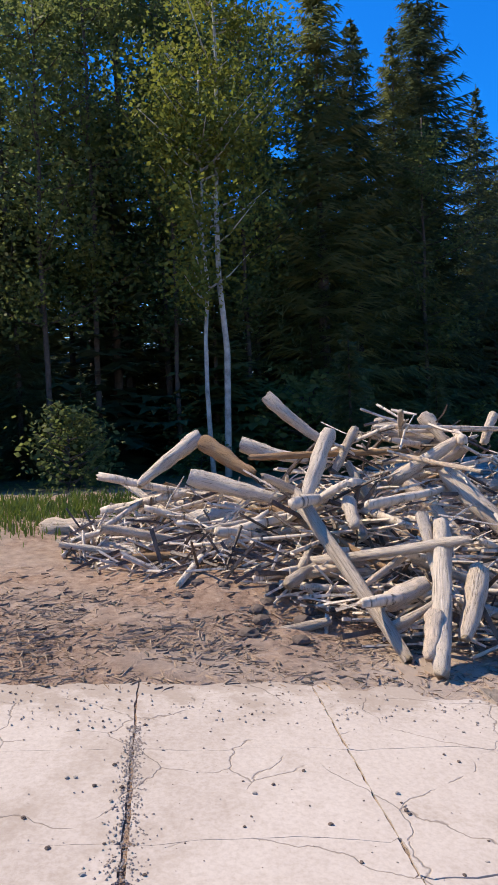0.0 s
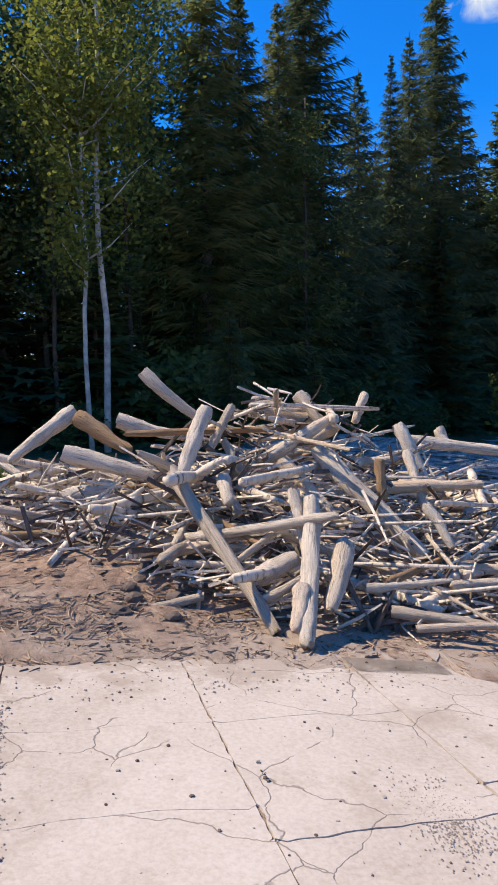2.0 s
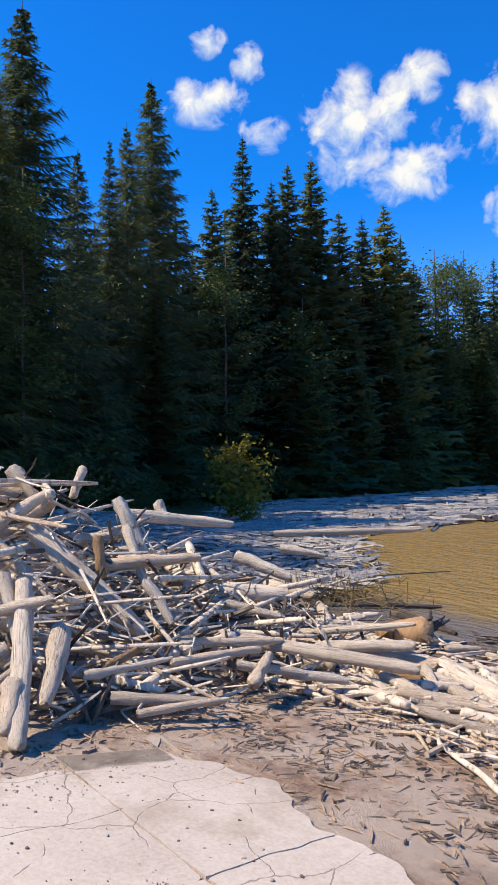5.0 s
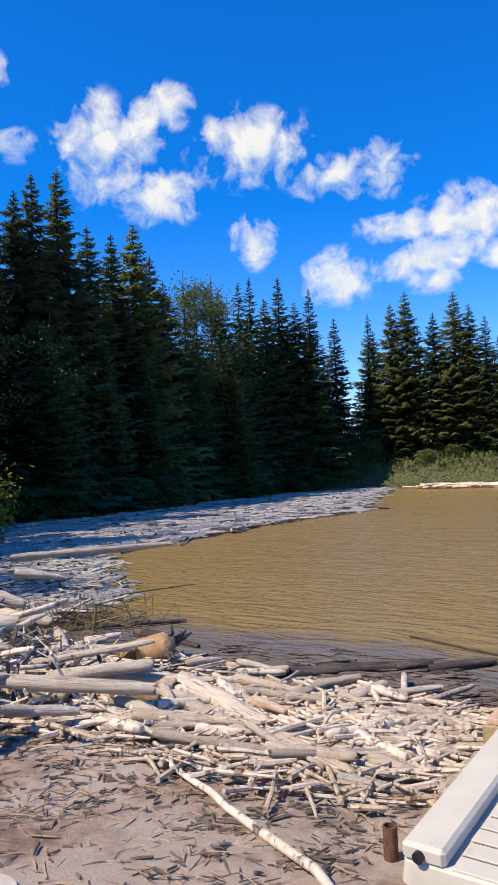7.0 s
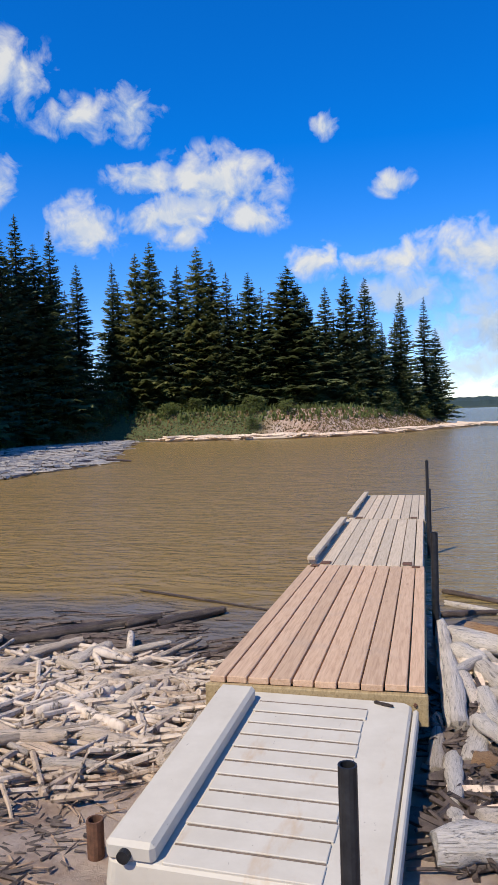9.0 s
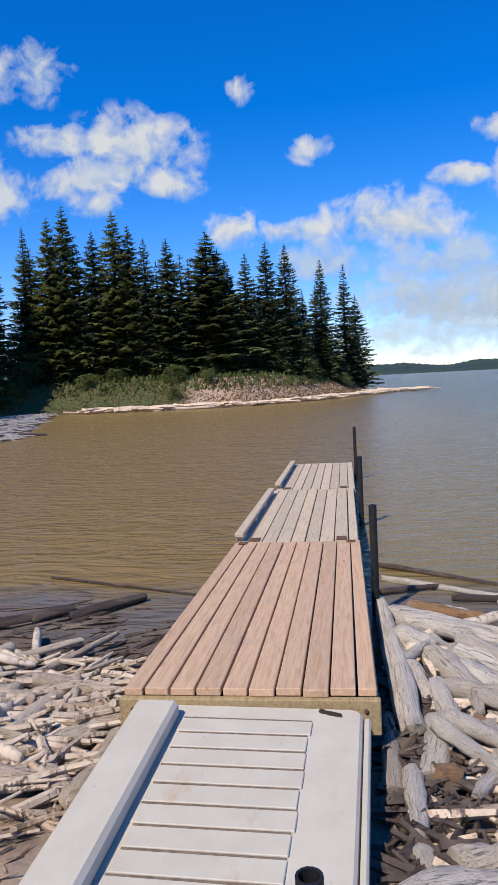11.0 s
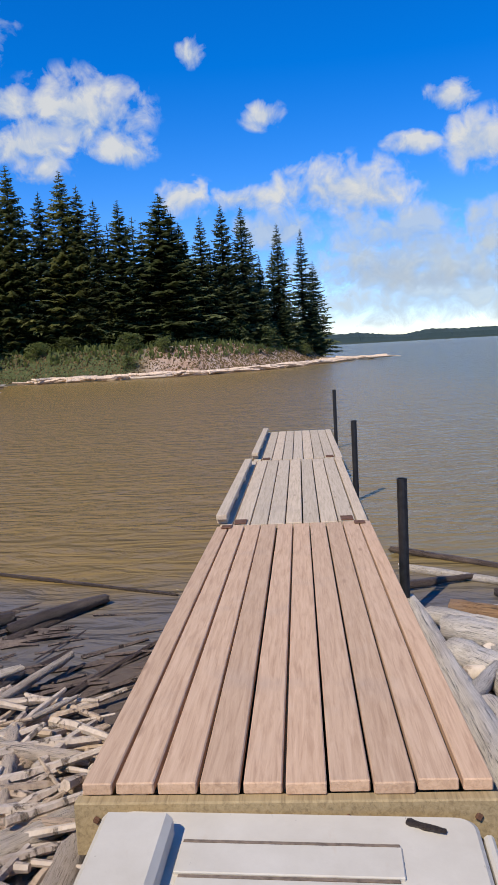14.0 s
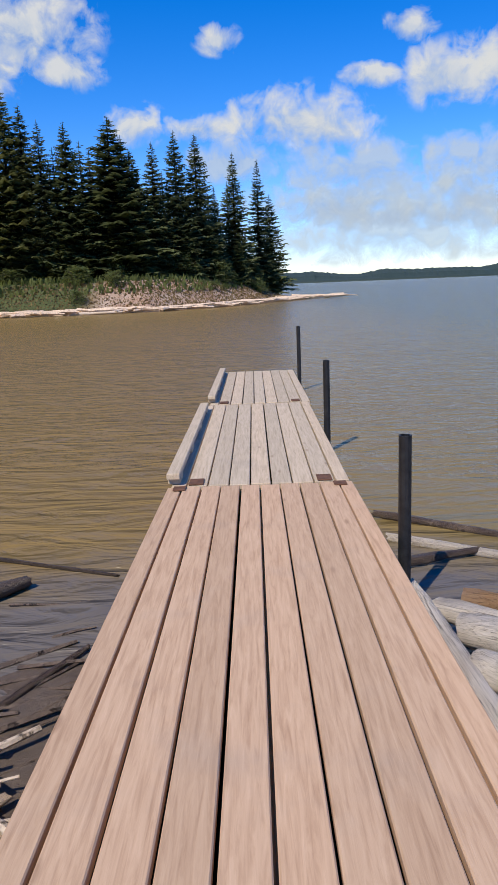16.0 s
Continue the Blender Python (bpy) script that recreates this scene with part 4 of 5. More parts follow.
log((-3.29, 1.47, 0.03), (-1.90, 2.56, 0.06), 0.055, WET_AND_SHADE)
log((-2.44, 0.62, 0.10), (-2.45, 1.23, 0.10), 0.073)
log((-2.05, 1.05, 0.08), (-1.99, 1.56, 0.08), 0.070)
log((-3.81, -0.06, 0.20), (-3.38, 0.03, 0.20), 0.062, OCHRE)
log((-3.35, -0.29, 0.18), (-3.21, 0.20, 0.16), 0.045)
log((-1.55, 0.10, 0.14), (-1.56, 0.75, 0.12), 0.065)
log((-1.32, 0.16, 0.12), (-1.25, 0.77, 0.12), 0.064)
log((-1.01, 0.09, 0.14), (-0.74, 0.34, 0.14), 0.043)
log((-3.17, 0.08, 0.20), (-2.30, -0.22, 0.16), 0.066)
log((-1.36, -0.65, 0.16), (-0.83, -0.53, 0.14), 0.042)
log((-2.11, 0.47, 0.10), (-1.64, 0.83, 0.10), 0.044)
log((-3.60, -0.60, 0.20), (-2.98, -0.57, 0.16), 0.042)
log((-3.08, 0.59, 0.14), (-2.64, 0.37, 0.12), 0.092)
log((-4.63, -0.59, 0.26), (-4.05, -0.36, 0.24), 0.075)
log((-5.42, 0.67, 0.26), (-4.70, 1.20, 0.20), 0.058)
log((-7.42, 1.57, 0.30), (-6.45, 1.58, 0.30), 0.078)
log((-5.87, 1.15, 0.30), (-4.68, 0.30, 0.20), 0.058)
log((-4.42, 1.72, 0.03), (-3.64, 1.69, 0.03), 0.045)
log((-1.86, 2.36, 0.04), (-1.34, 2.90, 0.04), 0.049, WET_AND_SHADE)
log((-5.88, 2.50, 0.02), (-4.64, 2.22, 0.02), 0.044, WET_AND_SHADE)
log((-6.47, 2.47, 0.05), (-5.68, 3.32, 0.04), 0.032, WET_AND_SHADE)
log((-8.28, 4.63, 0.02), (-8.16, 4.84, 0.14), 0.051, WET_AND_SHADE)
log((0.76, 2.99, 0.04), (1.34, 3.18, 0.03), 0.033, WET_AND_SHADE)
log((1.35, 2.82, 0.03), (1.78, 2.79, 0.03), 0.032, WET_AND_SHADE)
log((0.79, 3.96, 0.02), (1.86, 3.23, 0.02), 0.030, WET_AND_SHADE)
log((-1.36, 0.40, 0.10), (-1.26, 0.79, 0.10), 0.051)
log((-1.04, 0.17, 0.12), (-0.79, 0.44, 0.10), 0.041)
log((-1.19, 0.61, 0.10), (-0.85, 1.05, 0.08), 0.033)
log((-0.72, -0.46, 0.16), (-0.72, 0.18, 0.14), 0.057)
log((-2.15, 2.28, 0.03), (-1.91, 2.56, 0.03), 0.042, WET_AND_SHADE)
log((-1.82, 2.22, 0.02), (-1.38, 2.95, 0.02), 0.028, WET_AND_SHADE)
log((-1.22, 1.42, 0.02), (-0.84, 2.15, 0.02), 0.024, WET_AND_SHADE)
log((-1.66, 1.19, 0.03), (-1.51, 1.72, 0.03), 0.031, WET_AND_SHADE)
log((-2.57, 3.72, 0.01), (-0.87, 3.03, 0.01), 0.016, WET_AND_SHADE)
log((-1.56, 1.13, 0.04), (-1.38, 1.40, 0.05), 0.037, WET_AND_SHADE)
log((-0.93, -0.28, 0.16), (-0.73, -0.49, 0.16), 0.049)


def heap_height(x, y):
    """The top of the heap of wood."""
    ridge = 1.45 * math.exp(-(((x + 6.7) / 1.15) ** 2 + ((y + 2.6) / 1.75) ** 2))
    left = 0.75 * math.exp(-(((x + 8.0) / 0.9) ** 2 + ((y + 5.0) / 1.1) ** 2))
    right = 0.62 * math.exp(-(((x + 6.6) / 1.9) ** 2 + ((y + 0.2) / 1.1) ** 2))
    foot = 0.45 * math.exp(-(((x + 4.9) / 0.8) ** 2 + ((y + 2.5) / 1.1) ** 2))
    return max(0.0, ridge + left + right + foot)


fill_rng = random.Random(17)
inner_wood = Pool()
made = 0
while made < 170:
    x, y = fill_rng.uniform(-9.2, -3.7), fill_rng.uniform(-6.2, 2.0)
    hh = heap_height(x, y)
    if hh < 0.16:
        continue
    made += 1
    L = fill_rng.uniform(0.6, 2.0)
    r = fill_rng.uniform(0.02, 0.055)
    az = fill_rng.gauss(1.35, 0.8)
    tilt = fill_rng.gauss(0.0, 0.22)
    g = ground_at(x, y)
    z = g + hh * fill_rng.uniform(0.35, 0.95)
    d = Vector((math.cos(az) * math.cos(tilt), math.sin(az) * math.cos(tilt), math.sin(tilt))) * L / 2
    a, b = Vector((x, y, z)) - d, Vector((x, y, z)) + d
    for p in (a, b):
        p.z = max(p.z, ground_at(p.x, p.y) + r)
    if made > 62:
        log_into(inner_wood, a, b, r)
        continue
    log(a, b, r, OCHRE if fill_rng.random() < 0.2 else PALE)

# smaller logs washed along the shore
made = 0
while made < 165:
    if made % 3:
        x, y = fill_rng.uniform(-7.0, -0.8), fill_rng.gauss(0.3, 0.65)
    else:
        x, y = fill_rng.uniform(1.2, 3.2), fill_rng.gauss(0.9, 1.0)
    if x < 0 and (y > 1.7 + max(0, (-3.4 - x) * 0.35) or y < -0.9):
        continue
    if x > 0 and (y > 2.6 or y < -1.2):
        continue
    made += 1
    L, r = fill_rng.uniform(0.3, 1.0), fill_rng.uniform(0.02, 0.05)
    az = fill_rng.gauss(0.3, 0.6)
    z = max(ground_at(x, y), 0.0) + r + fill_rng.uniform(0.0, 0.07)
    d = Vector((math.cos(az), math.sin(az), fill_rng.gauss(0, 0.08))) * L / 2
    p = Vector((x, y, z))
    if x < 0 and (p + d).x > -0.72:
        continue
    if x > 0 and (p - d).x < 0.78:
        continue
    if made > 112:
        log_into(inner_wood, p - d, p + d, r)
        continue
    log(p - d, p + d, r, OCHRE if fill_rng.random() < 0.06 else PALE)
thing("jammed_driftwood", inner_wood.mesh("jammed_driftwood", PALE, True), "bleached driftwood jammed between the larger logs", "driftwood", kind="stuff")


def sticks(name, spots, mat, label, long, thick, seed, lift=0.012, flat=0.12, heading=0.4, vary=0.9, sides=4):
    rng = random.Random(seed)
    pool = Pool()
    for x, y, z in spots:
        L = long * rng.uniform(0.35, 1.3)
        r = thick * rng.uniform(0.5, 1.4)
        az, tilt = rng.gauss(heading, vary), rng.gauss(0, flat)
        d = Vector((math.cos(az) * math.cos(tilt), math.sin(az) * math.cos(tilt), math.sin(tilt))) * L / 2
        p = Vector((x, y, z + lift * rng.uniform(0.2, 1.5) + r * 0.6))
        kink = Vector((rng.uniform(-1, 1), rng.uniform(-1, 1), rng.uniform(-0.3, 0.6))) * L * 0.06
        pool.add(*tube([p - d, p + kink, p + d], [r, r * 0.9, r * 0.55], sides, sides > 3))
    thing(name, pool.mesh(name, mat), label, "driftwood", kind="stuff")


def on_ground(rng, count, xf, yf, keep=lambda x, y: True):
    out = []
    while len(out) < count:
        x, y = xf(rng), yf(rng)
        if keep(x, y):
            out.append((x, y, max(0.0, ground_at(x, y))))
    return out


def in_heap(rng, count):
    out = []
    while len(out) < count:
        x, y = rng.uniform(-9, -3.5), rng.uniform(-6.3, 2)
        hh = heap_height(x, y)
        if hh > 0.1:
            out.append((x, y, ground_at(x, y) + hh * rng.uniform(0.05, 0.95)))
    return out


stick_rng = random.Random(23)
sticks("heap_sticks", in_heap(stick_rng, 1500), PALE, "loose sticks caught in the heap of driftwood", 0.6, 0.014, 1, flat=0.35, heading=1.3)
# dark sticks added to imitate the shade between the heaped logs
sticks("heap_dark_sticks", in_heap(stick_rng, 700), WET_AND_SHADE, "dark sticks standing in for shade inside the driftwood heap", 0.6, 0.02, 2, flat=0.5, heading=1.3)
WIDE = lambda r: r.uniform(-7.5, -0.75)
sticks("shore_sticks", on_ground(stick_rng, 1000, WIDE, lambda r: r.gauss(0.2, 0.62), lambda x, y: -1.1 < y < 1.5), PALE, "bleached sticks thick along the waterline", 0.50, 0.019, 3, 0.05, 0.14, 0.45, 0.75, 6)
sticks("shore_sticks", on_ground(stick_rng, 1000, WIDE, lambda r: r.gauss(0.1, 0.66), lambda x, y: -1.2 < y < 1.5), TAN_WOOD, "tan sticks tangled along the waterline", 0.42, 0.016, 18, 0.035, 0.14, 0.6, 0.9, 6)
sticks("shore_sticks", on_ground(stick_rng, 420, lambda r: r.uniform(0.8, 3.2), lambda r: r.gauss(-0.1, 0.9), lambda x, y: -1.6 < y < 2.2), PALE, "bleached sticks beside the dock", 0.30, 0.02, 4, 0.04)
sticks("scattered_twigs", on_ground(stick_rng, 1300, lambda r: r.uniform(-6.5, -0.8), lambda r: r.gauss(-1.5, 0.8), lambda x, y: y > -2.9 + 0.35 * (x + 3) or x < -3.6), LITTER, "small sticks and bark lying on the mud", 0.14, 0.005, 5, 0.004, 0.06, 0.5)
sticks("scattered_twigs", on_ground(stick_rng, 1700, lambda r: r.gauss(-4.5, 0.8), lambda r: r.uniform(-8, -2.6), lambda x, y: x < -3.45), LITTER, "small sticks and bark lying on the mud", 0.13, 0.006, 6, 0.004, 0.1, 1.2, 3.0)
sticks("wood_crumbs", on_ground(stick_rng, 5200, lambda r: r.gauss(-4.4, 0.75), lambda r: r.uniform(-8, -1.8), lambda x, y: x < -3.3), LITTER, "crumbs of broken wood on the mud", 0.045, 0.0035, 16, 0.003, 0.2, 0.0, 3.0, 3)
sticks("bark_chips", on_ground(stick_rng, 700, lambda r: r.gauss(-4.6, 0.8), lambda r: r.uniform(-8, -2.6), lambda x, y: x < -3.4), WET_AND_SHADE, "dark bark scraps on the mud", 0.08, 0.008, 7, 0.003, 0.1, 1.2, 3.0)
sticks("floating_branches", on_ground(stick_rng, 130, lambda r: r.uniform(-4.2, -0.8), lambda r: r.gauss(1.9, 0.45), lambda x, y: 1.3 < y < 3.2), WET_AND_SHADE, "dark branches afloat in the shallows", 0.55, 0.014, 8, 0.0, 0.03, 0.5, 0.35)
sticks("dark_twigs", on_ground(stick_rng, 350, lambda r: r.uniform(0.62, 1.0), lambda r: r.uniform(-1.2, 1.0)), WET_AND_SHADE, "dark twigs packed beside the gangway", 0.3, 0.016, 9, 0.04)
sticks("bark_chips", on_ground(stick_rng, 900, lambda r: r.uniform(-4.5, -0.8), lambda r: r.gauss(-1.3, 0.5), lambda x, y: y > -2.4), WET_AND_SHADE, "dark bark scraps on the mud", 0.09, 0.008, 17, 0.003, 0.08, 0.4, 0.8)
# brush standing in the corner of the bay
sticks("dead_reeds", on_ground(stick_rng, 420, lambda r: r.gauss(-7.2, 0.6), lambda r: r.gauss(2.5, 0.55)), STRAW, "dead brush at the corner of the bay", 0.55, 0.006, 10, 0.1, 0.7, 2.2, 0.9)


def raft_spots(rng, count):
    """The mat of floating wood between the bay and the forest."""
    near = [(7.0, -12.5), (9, -13.2), (11.5, -12.5), (18.5, -13.4), (26, -12.6), (32, -15.5), (44, -19.5), (54, -23.5)]
    far = [(7.0, -19.0), (9, -21.0), (11.5, -23.0), (18.5, -26.2), (26, -26.5), (32, -27.5), (44, -28.0), (54, -26.5)]
    out = []
    while len(out) < count:
        y = 7 + 46 * rng.random() ** 1.25
        a = np.interp(y, *zip(*near)) - abs(rng.gauss(0, 0.9))
        b = np.interp(y, *zip(*far))
        out.append((a + (b - a) * rng.random() ** 1.1, y, 0.0))
    return out


sticks("floating_wood_mat", raft_spots(stick_rng, 4400), GREY_WOOD, "grey mat of floating driftwood along the far shore", 1.5, 0.05, 11, 0.06, 0.05, 1.4, 0.5, 3)
sticks("bay_corner_wood", [(x, y, max(0.02, ground_at(x, y))) for x, y in ((stick_rng.uniform(-14.5, -7.2), stick_rng.uniform(-1.5, 8.5)) for i in range(2100)) if y < 2.4 + (-6.0 - x) * 0.9 + stick_rng.gauss(0, 0.45)], GREY_WOOD, "bleached wood packed in the corner of the bay", 0.9, 0.035, 14, 0.08, 0.1, 1.0, 0.7, 3)
sticks("floating_wood_mat", raft_spots(stick_rng, 1700), WET_AND_SHADE, "darker floating wood between bleached logs", 1.6, 0.06, 12, 0.02, 0.04, 1.4, 0.5, 3)


def line_spots(rng, count):
    pts = [(-20, 51.6), (-13, 51.8), (-6.6, 52.8), (-1.7, 59.2), (3.0, 70), (5.4, 77.5), (9.0, 76.5)]
    out = []
    for i in range(count):
        k = rng.randrange(len(pts) - 1)
        u = rng.random()
        (ax, ay), (bx, by) = pts[k], pts[k + 1]
        out.append((ax + (bx - ax) * u + rng.gauss(0, 0.4), ay + (by - ay) * u + rng.gauss(0, 0.4), 0.05))
    return out


sticks("far_shore_logs", line_spots(stick_rng, 320), PALE, "bleached logs stranded under the far bank", 2.2, 0.09, 13, 0.15, 0.05, 0.4, 0.4)
log((-14.5, 51.6, 0.12), (-9.2, 51.2, 0.12), 0.16)


# clods and stones on the mud
def lump_mesh(name, seed, mat):
    bm = bmesh.new()
    bmesh.ops.create_icosphere(bm, subdivisions=2, radius=1.0)
    for v in bm.verts:
        v.co *= 1 + 0.45 * noise.noise(v.co * 1.2 + Vector((seed, 0, 0))) + 0.2 * noise.noise(v.co * 3 + Vector((0, seed, 0)))
        v.co.z *= 0.62
    me = bpy.data.meshes.new(name)
    bm.to_mesh(me)
    bm.free()
    me.materials.append(mat)
    return me


CLODS = [lump_mesh("clod", s, CLOD) for s in (1.3, 4.1, 7.7)]
STONES = [lump_mesh("stone", s, STONE) for s in (2.3, 5.1)]
lump_rng = random.Random(41)
for i in range(24):
    x, y = lump_rng.gauss(-5.0, 0.45), lump_rng.gauss(-4.2, 0.55)
    s = lump_rng.uniform(0.02, 0.07) if i else 0.14
    thing("mud_clod", lump_rng.choice(CLODS), "dark clod of dug-up mud", "clod", "mud clods", m=Matrix.LocRotScale((x, y, ground_at(x, y) + s * 0.25), Euler((0, 0, i)), (s, s * 1.2, s)))
for i in range(190):
    x, y = lump_rng.uniform(-3.6, -0.6), lump_rng.uniform(-6.4, -2.8)
    s = lump_rng.uniform(0.003, 0.0095)
    thing("pebble", lump_rng.choice(CLODS + STONES), "small dark pebble on the concrete", "pebble", "pebbles", m=Matrix.LocRotScale((x, y, ground_at(x, y) + 0.011 + s * 0.3), Euler((0, 0, i)), (s, s * 1.3, s)))


# ---- dock ----
def dock_section(y0, z0, y1, z1, mat, boards, left, right, label, kerb=None, fascia=True, cleats=True):
    root = thing("dock_section", None, label, "dock", "dock sections")
    L = math.hypot(y1 - y0, z1 - z0)
    root.matrix_basis = pose((left + right) / 2, y0, z0, math.degrees(math.atan2(z1 - z0, y1 - y0)))
    W = right - left
    rng = random.Random(int(y0 * 10) + 2)
    # both outer boards are ripped narrower than the rest
    pitch = (W - 0.206) / (boards - 2)
    cuts = [-W / 2] + [-W / 2 + 0.106 + pitch * k for k in range(boards - 1)] + [W / 2]
    for i in range(boards):
        wide, middle = cuts[i + 1] - cuts[i], (cuts[i] + cuts[i + 1]) / 2
        gap = rng.uniform(0.008, 0.014)
        ov = rng.uniform(-0.008, 0.006)
        me = box_mesh("deck_plank", (0, L / 2 + ov, -0.019), (wide - gap, L, 0.038), mat, 0.004)
        part(root, "deck_plank", me, pose(middle, 0, rng.uniform(-0.0025, 0.0025), 0, 0, rng.uniform(-0.03, 0.03)))
    if fascia:
        part(root, "end_beam", box_mesh("end_beam", (0, 0.0, -0.125), (W + 0.02, 0.045, 0.17), TREATED, 0.005), pose(0, -0.012, 0))
        for k in range(8):
            x = -W / 2 + 0.06 + (W - 0.12) * (k // 2) / 3
            b = box_mesh("bolt", (0, 0, 0), (0.020, 0.012, 0.020), RUST, 0.004)
            part(root, "bolt", b, pose(x, -0.04, -0.09 if k % 2 else -0.165, 0, 30 * k))
    for x in (-W / 2 + 0.02, 0.0, W / 2 - 0.02):
        part(root, "side_beam", box_mesh("side_beam", (0, L / 2, -0.13), (0.045, L - 0.06, 0.17), TREATED if mat is DECK_NEW else DECK_OLD, 0.005), pose(x, 0, 0))
    for x in (-W / 4, W / 4):
        part(root, "float_drum", box_mesh("float_drum", (0, L / 2, -0.33), (0.4, L * 0.8, 0.24), BLACK_STEEL, 0.04), pose(x, 0, 0))
    if kerb:
        a, b = kerb
        part(root, "kerb_rail", box_mesh("kerb_rail", (0, (a + b) / 2, 0.065), (0.09, b - a, 0.045), DECK_OLD, 0.006), pose(-W / 2 + 0.02, 0, 0))
        for y in np.linspace(a + 0.15, b - 0.15, 4):
            part(root, "kerb_block", box_mesh("kerb_block", (0, y, 0.022), (0.085, 0.2, 0.042), DECK_OLD, 0.005), pose(-W / 2 + 0.02, 0, 0))
    if cleats:
        for x in (-W / 2 + 0.17, W / 2 - 0.17):
            part(root, "hinge_plate", box_mesh("hinge_plate", (0, 0, 0.004), (0.10, 0.15, 0.008), RUST, 0.002), pose(x, 0.075, 0.003))
    return root


dock_section(0.0, 0.462, 3.72, 0.338, DECK_NEW, 10, -0.635, 0.615, "dock section of fresh pinkish cedar planks", cleats=False)
dock_section(3.75, 0.338, 7.42, 0.288, DECK_OLD, 9, -0.61, 0.60, "dock section of greyed weathered planks", (0.0, 3.3))
dock_section(7.46, 0.290, 11.1, 0.240, DECK_OLD, 9, -0.56, 0.62, "outermost dock section of pale weathered planks", (0.1, 3.5))
# hinge plates on the landward section's outer end
for x in (-0.54, 0.52):
    thing("hinge_plate", box_mesh("hinge_plate", (0, 0, 0), (0.085, 0.10, 0.008), RUST, 0.002), "rusty steel hinge plate joining dock sections", "hinge", "hinge plates", m=pose(x, 3.66, 0.347, -1.9))


def pole(x, y, top, r, label, mat=BLACK_STEEL, bottom=None):
    g = (ground_at(x, y) if bottom is None else bottom) - 0.3
    v, f = [], []
    sides = 14
    for ri, z in ((r, g), (r, top), (r * 0.78, top), (r * 0.78, top - 0.12)):
        for k in range(sides):
            t = 6.2832 * k / sides
            v.append((ri * math.cos(t), ri * math.sin(t), z - g))
    for i in range(3):
        for k in range(sides):
            k2 = (k + 1) % sides
            f.append((i * sides + k, i * sides + k2, (i + 1) * sides + k2, (i + 1) * sides + k))
    f.append(tuple(3 * sides + k for k in range(sides)))
    me = mesh_of("pole", v, f, mat)
    return thing("mooring_pole", me, label, "pole", "dock poles", m=pose(x, y, g))


pole(0.70, 2.47, 0.906, 0.032, "black steel mooring pole beside the dock")
pole(0.675, 6.05, 0.907, 0.032, "black steel mooring pole beside the dock")
pole(0.675, 10.33, 0.996, 0.03, "black steel mooring pole at the dock's outer end")
pole(0.41, -2.10, 1.028, 0.027, "hollow black steel post at the gangway's foot")
pole(-0.735, -1.33, 0.33, 0.036, "short rusty steel stake in the mud", RUST)


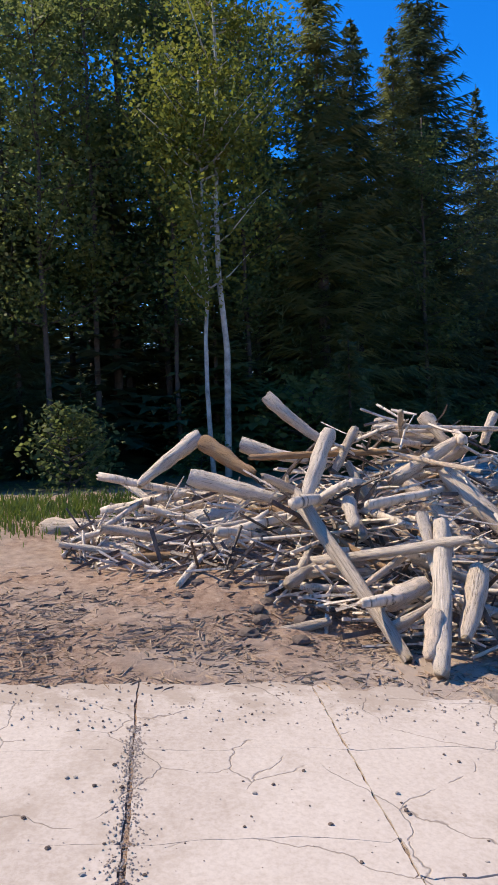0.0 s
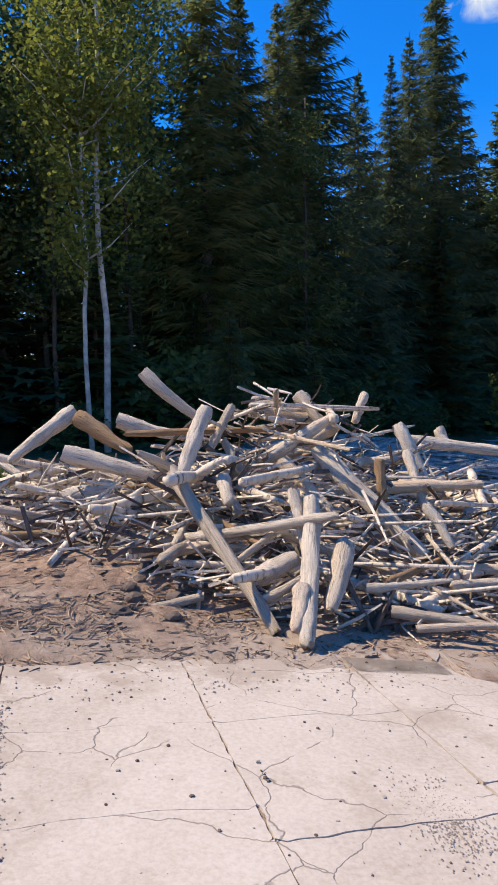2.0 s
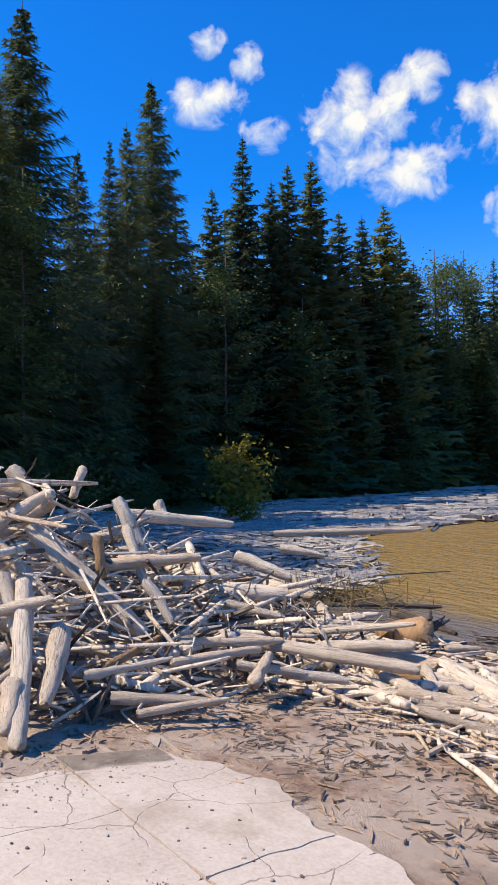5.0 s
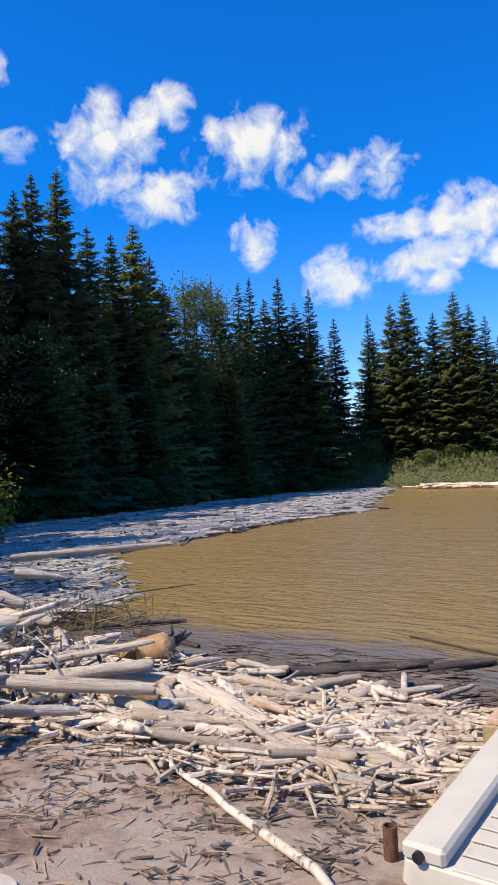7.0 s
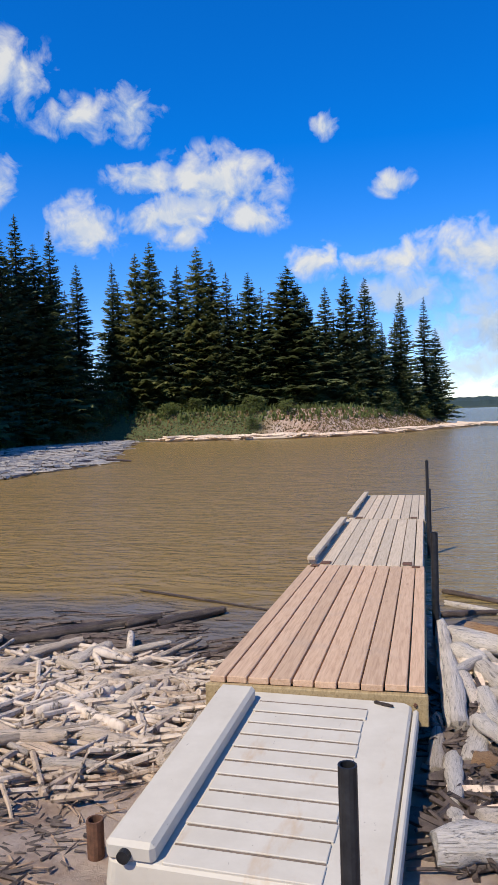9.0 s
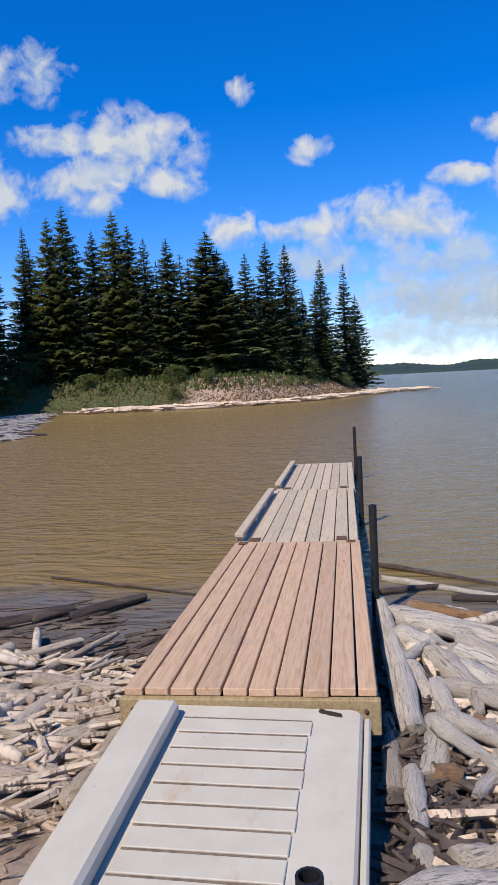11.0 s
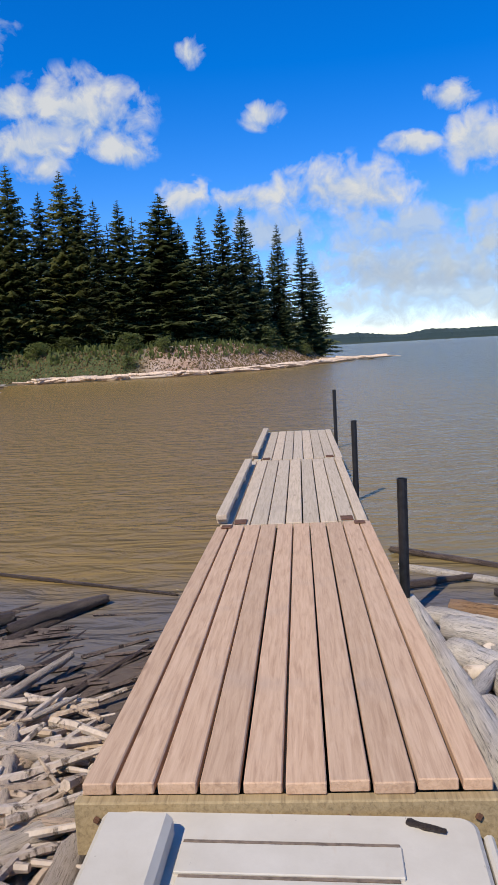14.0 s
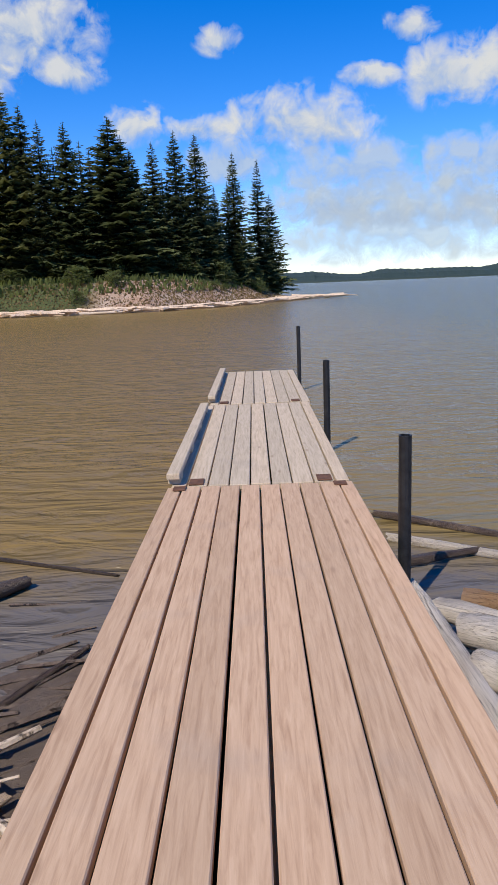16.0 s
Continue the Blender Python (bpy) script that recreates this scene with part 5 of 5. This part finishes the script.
# gangway of white moulded plastic with slats
def build_gangway():
    root = thing("gangway", None, "white moulded plastic gangway with cross slats up to the dock", "gangway")
    y0, z0, y1, z1 = -1.58, 0.318, -0.045, 0.398
    L = math.hypot(y1 - y0, z1 - z0)
    root.matrix_basis = pose(-0.06, y0, z0, math.degrees(math.atan2(z1 - z0, y1 - y0)), 0, -2.6)
    # shell with rounded plan corners
    W, R, ring = 1.06, 0.05, []
    for cx, cy, a0 in ((W / 2 - R, R, -90), (W / 2 - R, L - R, 0), (-W / 2 + R, L - R, 90), (-W / 2 + R, R, 180)):
        for k in range(6):
            t = radians(a0 + 18 * k)
            ring.append((cx + R * math.cos(t), cy + R * math.sin(t)))
    n = len(ring)
    mid = Vector((0, L / 2))
    v, f = [], []
    for z, inset in ((-0.11, -0.012), (-0.012, 0.0), (0.0, 0.012)):
        for x, y in ring:
            v.append((x * (1 - inset * 2 / W), mid.y + (y - mid.y) * (1 - inset * 2 / L), z))
    for r in range(2):
        for k in range(n):
            k2 = (k + 1) % n
            f.append((r * n + k, r * n + k2, (r + 1) * n + k2, (r + 1) * n + k))
    f += [tuple(range(2 * n, 3 * n)), tuple(range(n - 1, -1, -1))]
    part(root, "shell", mesh_of("shell", v, f, WHITE_PLASTIC))
    # hollow moulded rail along one side, stopping short of the dock
    rail = box_data(0, (L - 0.10) / 2, 0.035, 0.205, L - 0.10, 0.085, 0.018)
    me = bpy.data.meshes.new("kerb_rail")
    rail.to_mesh(me)
    rail.free()
    me.materials.append(WHITE_PLASTIC)
    part(root, "kerb_rail", me, pose(-0.425, 0, 0))
    part(root, "rail_plate", box_mesh("rail_plate", (0, 0, 0), (0.13, 0.018, 0.012), GALV, 0.003), pose(-0.40, L - 0.095, 0.005, 0, 0, 3), "dull grey metal plate")
    part(root, "outer_lip", box_mesh("outer_lip", (0, L / 2, -0.06), (0.028, L - 0.12, 0.10), WHITE_PLASTIC, 0.008), pose(W / 2 + 0.022, 0, 0))
    # shallow boards of the tread, each with a raised far edge
    pitch, count = 0.127, 11
    lengths = random.Random(6)
    for i in range(count):
        y = L - 0.135 - pitch * (i + 0.5)
        w = 0.60 + lengths.uniform(-0.012, 0.012)
        part(root, "slat", box_mesh("slat", (0, 0, 0.002), (w, pitch - 0.013, 0.014), WHITE_PLASTIC, 0.003), pose(0.005, y, 0.0, -1.8 + lengths.uniform(-0.3, 0.3), 0, lengths.uniform(-0.3, 0.3)))
        # dark strip stands in for the shade of a deeper groove
        part(root, "joint_dirt", box_mesh("joint_dirt", (0, 0, 0.003), (w - 0.01, 0.010, 0.007), GROOVE_SHADE, 0.001), pose(0.005, y + pitch / 2, 0.0, 0, 0, lengths.uniform(-0.3, 0.3)), "dark brown strip imitating the shade in the groove between slats")
    part(root, "pivot_pipe", mesh_of("pivot_pipe", *tube([Vector((-0.44, -0.025, 0.03)), Vector((-0.44, 0.06, 0.03))], [0.026, 0.026], 14), BLACK_STEEL), None, "black pipe end in the rail")


build_gangway()
# a bent chip of wood lying on the gangway's upper corner
log((0.34, -0.10, 0.405), (0.44, -0.15, 0.402), 0.010, WET_AND_SHADE)

# long pale branch on the mud
branch_path = [Vector((-2.51, -0.85, 0.17)), Vector((-2.40, -0.98, 0.18)), Vector((-2.12, -1.13, 0.20)), Vector((-1.92, -1.20, 0.20)), Vector((-1.72, -1.33, 0.21)), Vector((-1.29, -1.55, 0.23)), Vector((-0.94, -1.72, 0.25)), Vector((-0.75, -1.86, 0.24))]
thing("crooked_branch", mesh_of("crooked_branch", *tube(branch_path, [0.014, 0.018, 0.02, 0.022, 0.022, 0.025, 0.026, 0.02], 8, True, 0.12, random.Random(2)), PALE, True), "long crooked bleached branch on the mud", "branch")


# upturned root stump at the waterline
def build_stump():
    root = thing("root_stump", None, "orange-brown upturned tree stump at the waterline", "stump")
    root.matrix_basis = pose(-4.75, 1.35, 0.02, 0, 0, 25)
    rng = random.Random(8)
    pool = Pool()
    pool.add(*tube([Vector((-0.25, 0, 0.08)), Vector((0, 0, 0.14)), Vector((0.25, 0, 0.16)), Vector((0.36, 0, 0.15))], [0.10, 0.14, 0.17, 0.12], 12, True, 0.12, rng))
    part(root, "trunk", pool.mesh("trunk", OCHRE, True))
    pool = Pool()
    for i in range(9):
        a = rng.uniform(0, 6.28)
        p = Vector((0.28, math.cos(a) * 0.1, 0.15 + math.sin(a) * 0.1))
        q = p + Vector((rng.uniform(0.0, 0.25), math.cos(a) * 0.22, math.sin(a) * 0.16))
        pool.add(*tube([p, p.lerp(q, 0.5) + Vector((0.04, 0, 0)), q], [0.04, 0.028, 0.01], 6))
    part(root, "roots", pool.mesh("roots", WET_AND_SHADE, True))


build_stump()


# ---- concrete launch slabs, last ----
def build_slabs():
    apron = thing("concrete_apron", None, "cracked pale concrete boat-launch slabs with dirt in the joints", "pavement", kind="structure")
    xs = (-3.5, -2.62, -1.84, -1.6, -0.2, 1.5, 3.2, 5.0)
    ys = (-10.6, -9.55, -8.5, -7.5, -6.45, -5.42, -4.36, -3.3, -2.5)
    rng = random.Random(12)
    slope = -0.085
    for i, (xa, xb) in enumerate(zip(xs, xs[1:])):
        for j, (ya, yb) in enumerate(zip(ys, ys[1:])):
            n = 26
            ring = []
            for (px, py), (qx, qy) in (((xa, ya), (xb, ya)), ((xb, ya), (xb, yb)), ((xb, yb), (xa, yb)), ((xa, yb), (xa, ya))):
                for k in range(n):
                    u = k / n
                    x, y = px + (qx - px) * u, py + (qy - py) * u
                    across = min(abs(x - xa), abs(x - xb)) < min(abs(y - ya), abs(y - yb))
                    rough = noise.noise(Vector((x * 11, y * 11, i - j)))
                    if across:
                        # wandering hairline breaks
                        x += 0.045 * noise.noise(Vector((x * 2, y * 2.2, 3.0))) + 0.014 * noise.noise(Vector((x * 9, y * 9, 4.0)))
                        edge = max(0.0006, 0.0012 + 0.004 * rough)
                    else:
                        edge = max(0.001, 0.005 + 0.010 * noise.noise(Vector((x * 3, y * 3, i + j))) + 0.010 * rough)
                        if abs(y + 5.42) < 0.01:
                            edge += 0.010 * max(0.0, min(1.0, (x + 2.5) * 1.6))
                    if abs(x - xs[0]) < 0.01:
                        x += 0.10 * noise.noise(Vector((y * 1.8, 2.0, 0))) + 0.07 * noise.noise(Vector((y * 6, 5.0, 0))) + 0.25 * max(0.0, y + 4.4)
                    if abs(y - ys[-1]) < 0.01:
                        y += 0.22 * noise.noise(Vector((x * 1.4, 7.0, 0))) + 0.1 * noise.noise(Vector((x * 5, 9.0, 0)))
                    cx, cy = (xa + xb) / 2, (ya + yb) / 2
                    x += edge if x < cx else -edge
                    y += edge if y < cy else -edge
                    ring.append((x, y))
            lift = 0.011 + rng.uniform(-0.003, 0.003)
            v = [(x, y, 0.17 + slope * (y + 1.3) + lift) for x, y in ring] + [(x, y, 0.17 + slope * (y + 1.3) - 0.12) for x, y in ring]
            m = len(ring)
            f = [tuple(range(m))] + [(k, k + m, (k + 1) % m + m, (k + 1) % m) for k in range(m)]
            part(apron, "slab", mesh_of("slab", v, f, CONCRETE))


build_slabs()


def build_gravel():
    """Loose gravel washed into the open joints of the slabs."""
    rng = random.Random(77)
    pool = Pool()
    for i in range(2600):
        if i < 1100:
            x = rng.uniform(-2.9, -1.2)
            y, s = rng.gauss(-5.42, 0.02 + 0.022 * (x + 2.9)), rng.uniform(0.002, 0.0075)
        elif i < 1900:
            x, y, s = rng.gauss(-1.6, 0.16), rng.gauss(-3.62, 0.09), rng.uniform(0.002, 0.006)
        elif i < 2250:
            x, y, s = rng.gauss(-3.1, 0.15), rng.uniform(-6.5, -2.6), rng.uniform(0.002, 0.010)
        else:
            x, y, s = rng.uniform(-3.4, -0.4), rng.uniform(-6.5, -2.8), rng.uniform(0.002, 0.005)
        z = 0.17 - 0.085 * (y + 1.3) + 0.011
        p = [Vector((x, y, z)) + Vector(d) * s * rng.uniform(0.7, 1.3) for d in ((1, 0, 0.2), (0, 1, 0.1), (-1, 0, 0.2), (0, -1, 0.1), (0, 0, 0.9))]
        pool.add(p, [(0, 1, 4), (1, 2, 4), (2, 3, 4), (3, 0, 4)])
    thing("joint_gravel", pool.mesh("joint_gravel", GRAVEL), "dark gravel washed into the slab joints", "gravel", kind="stuff")


build_gravel()
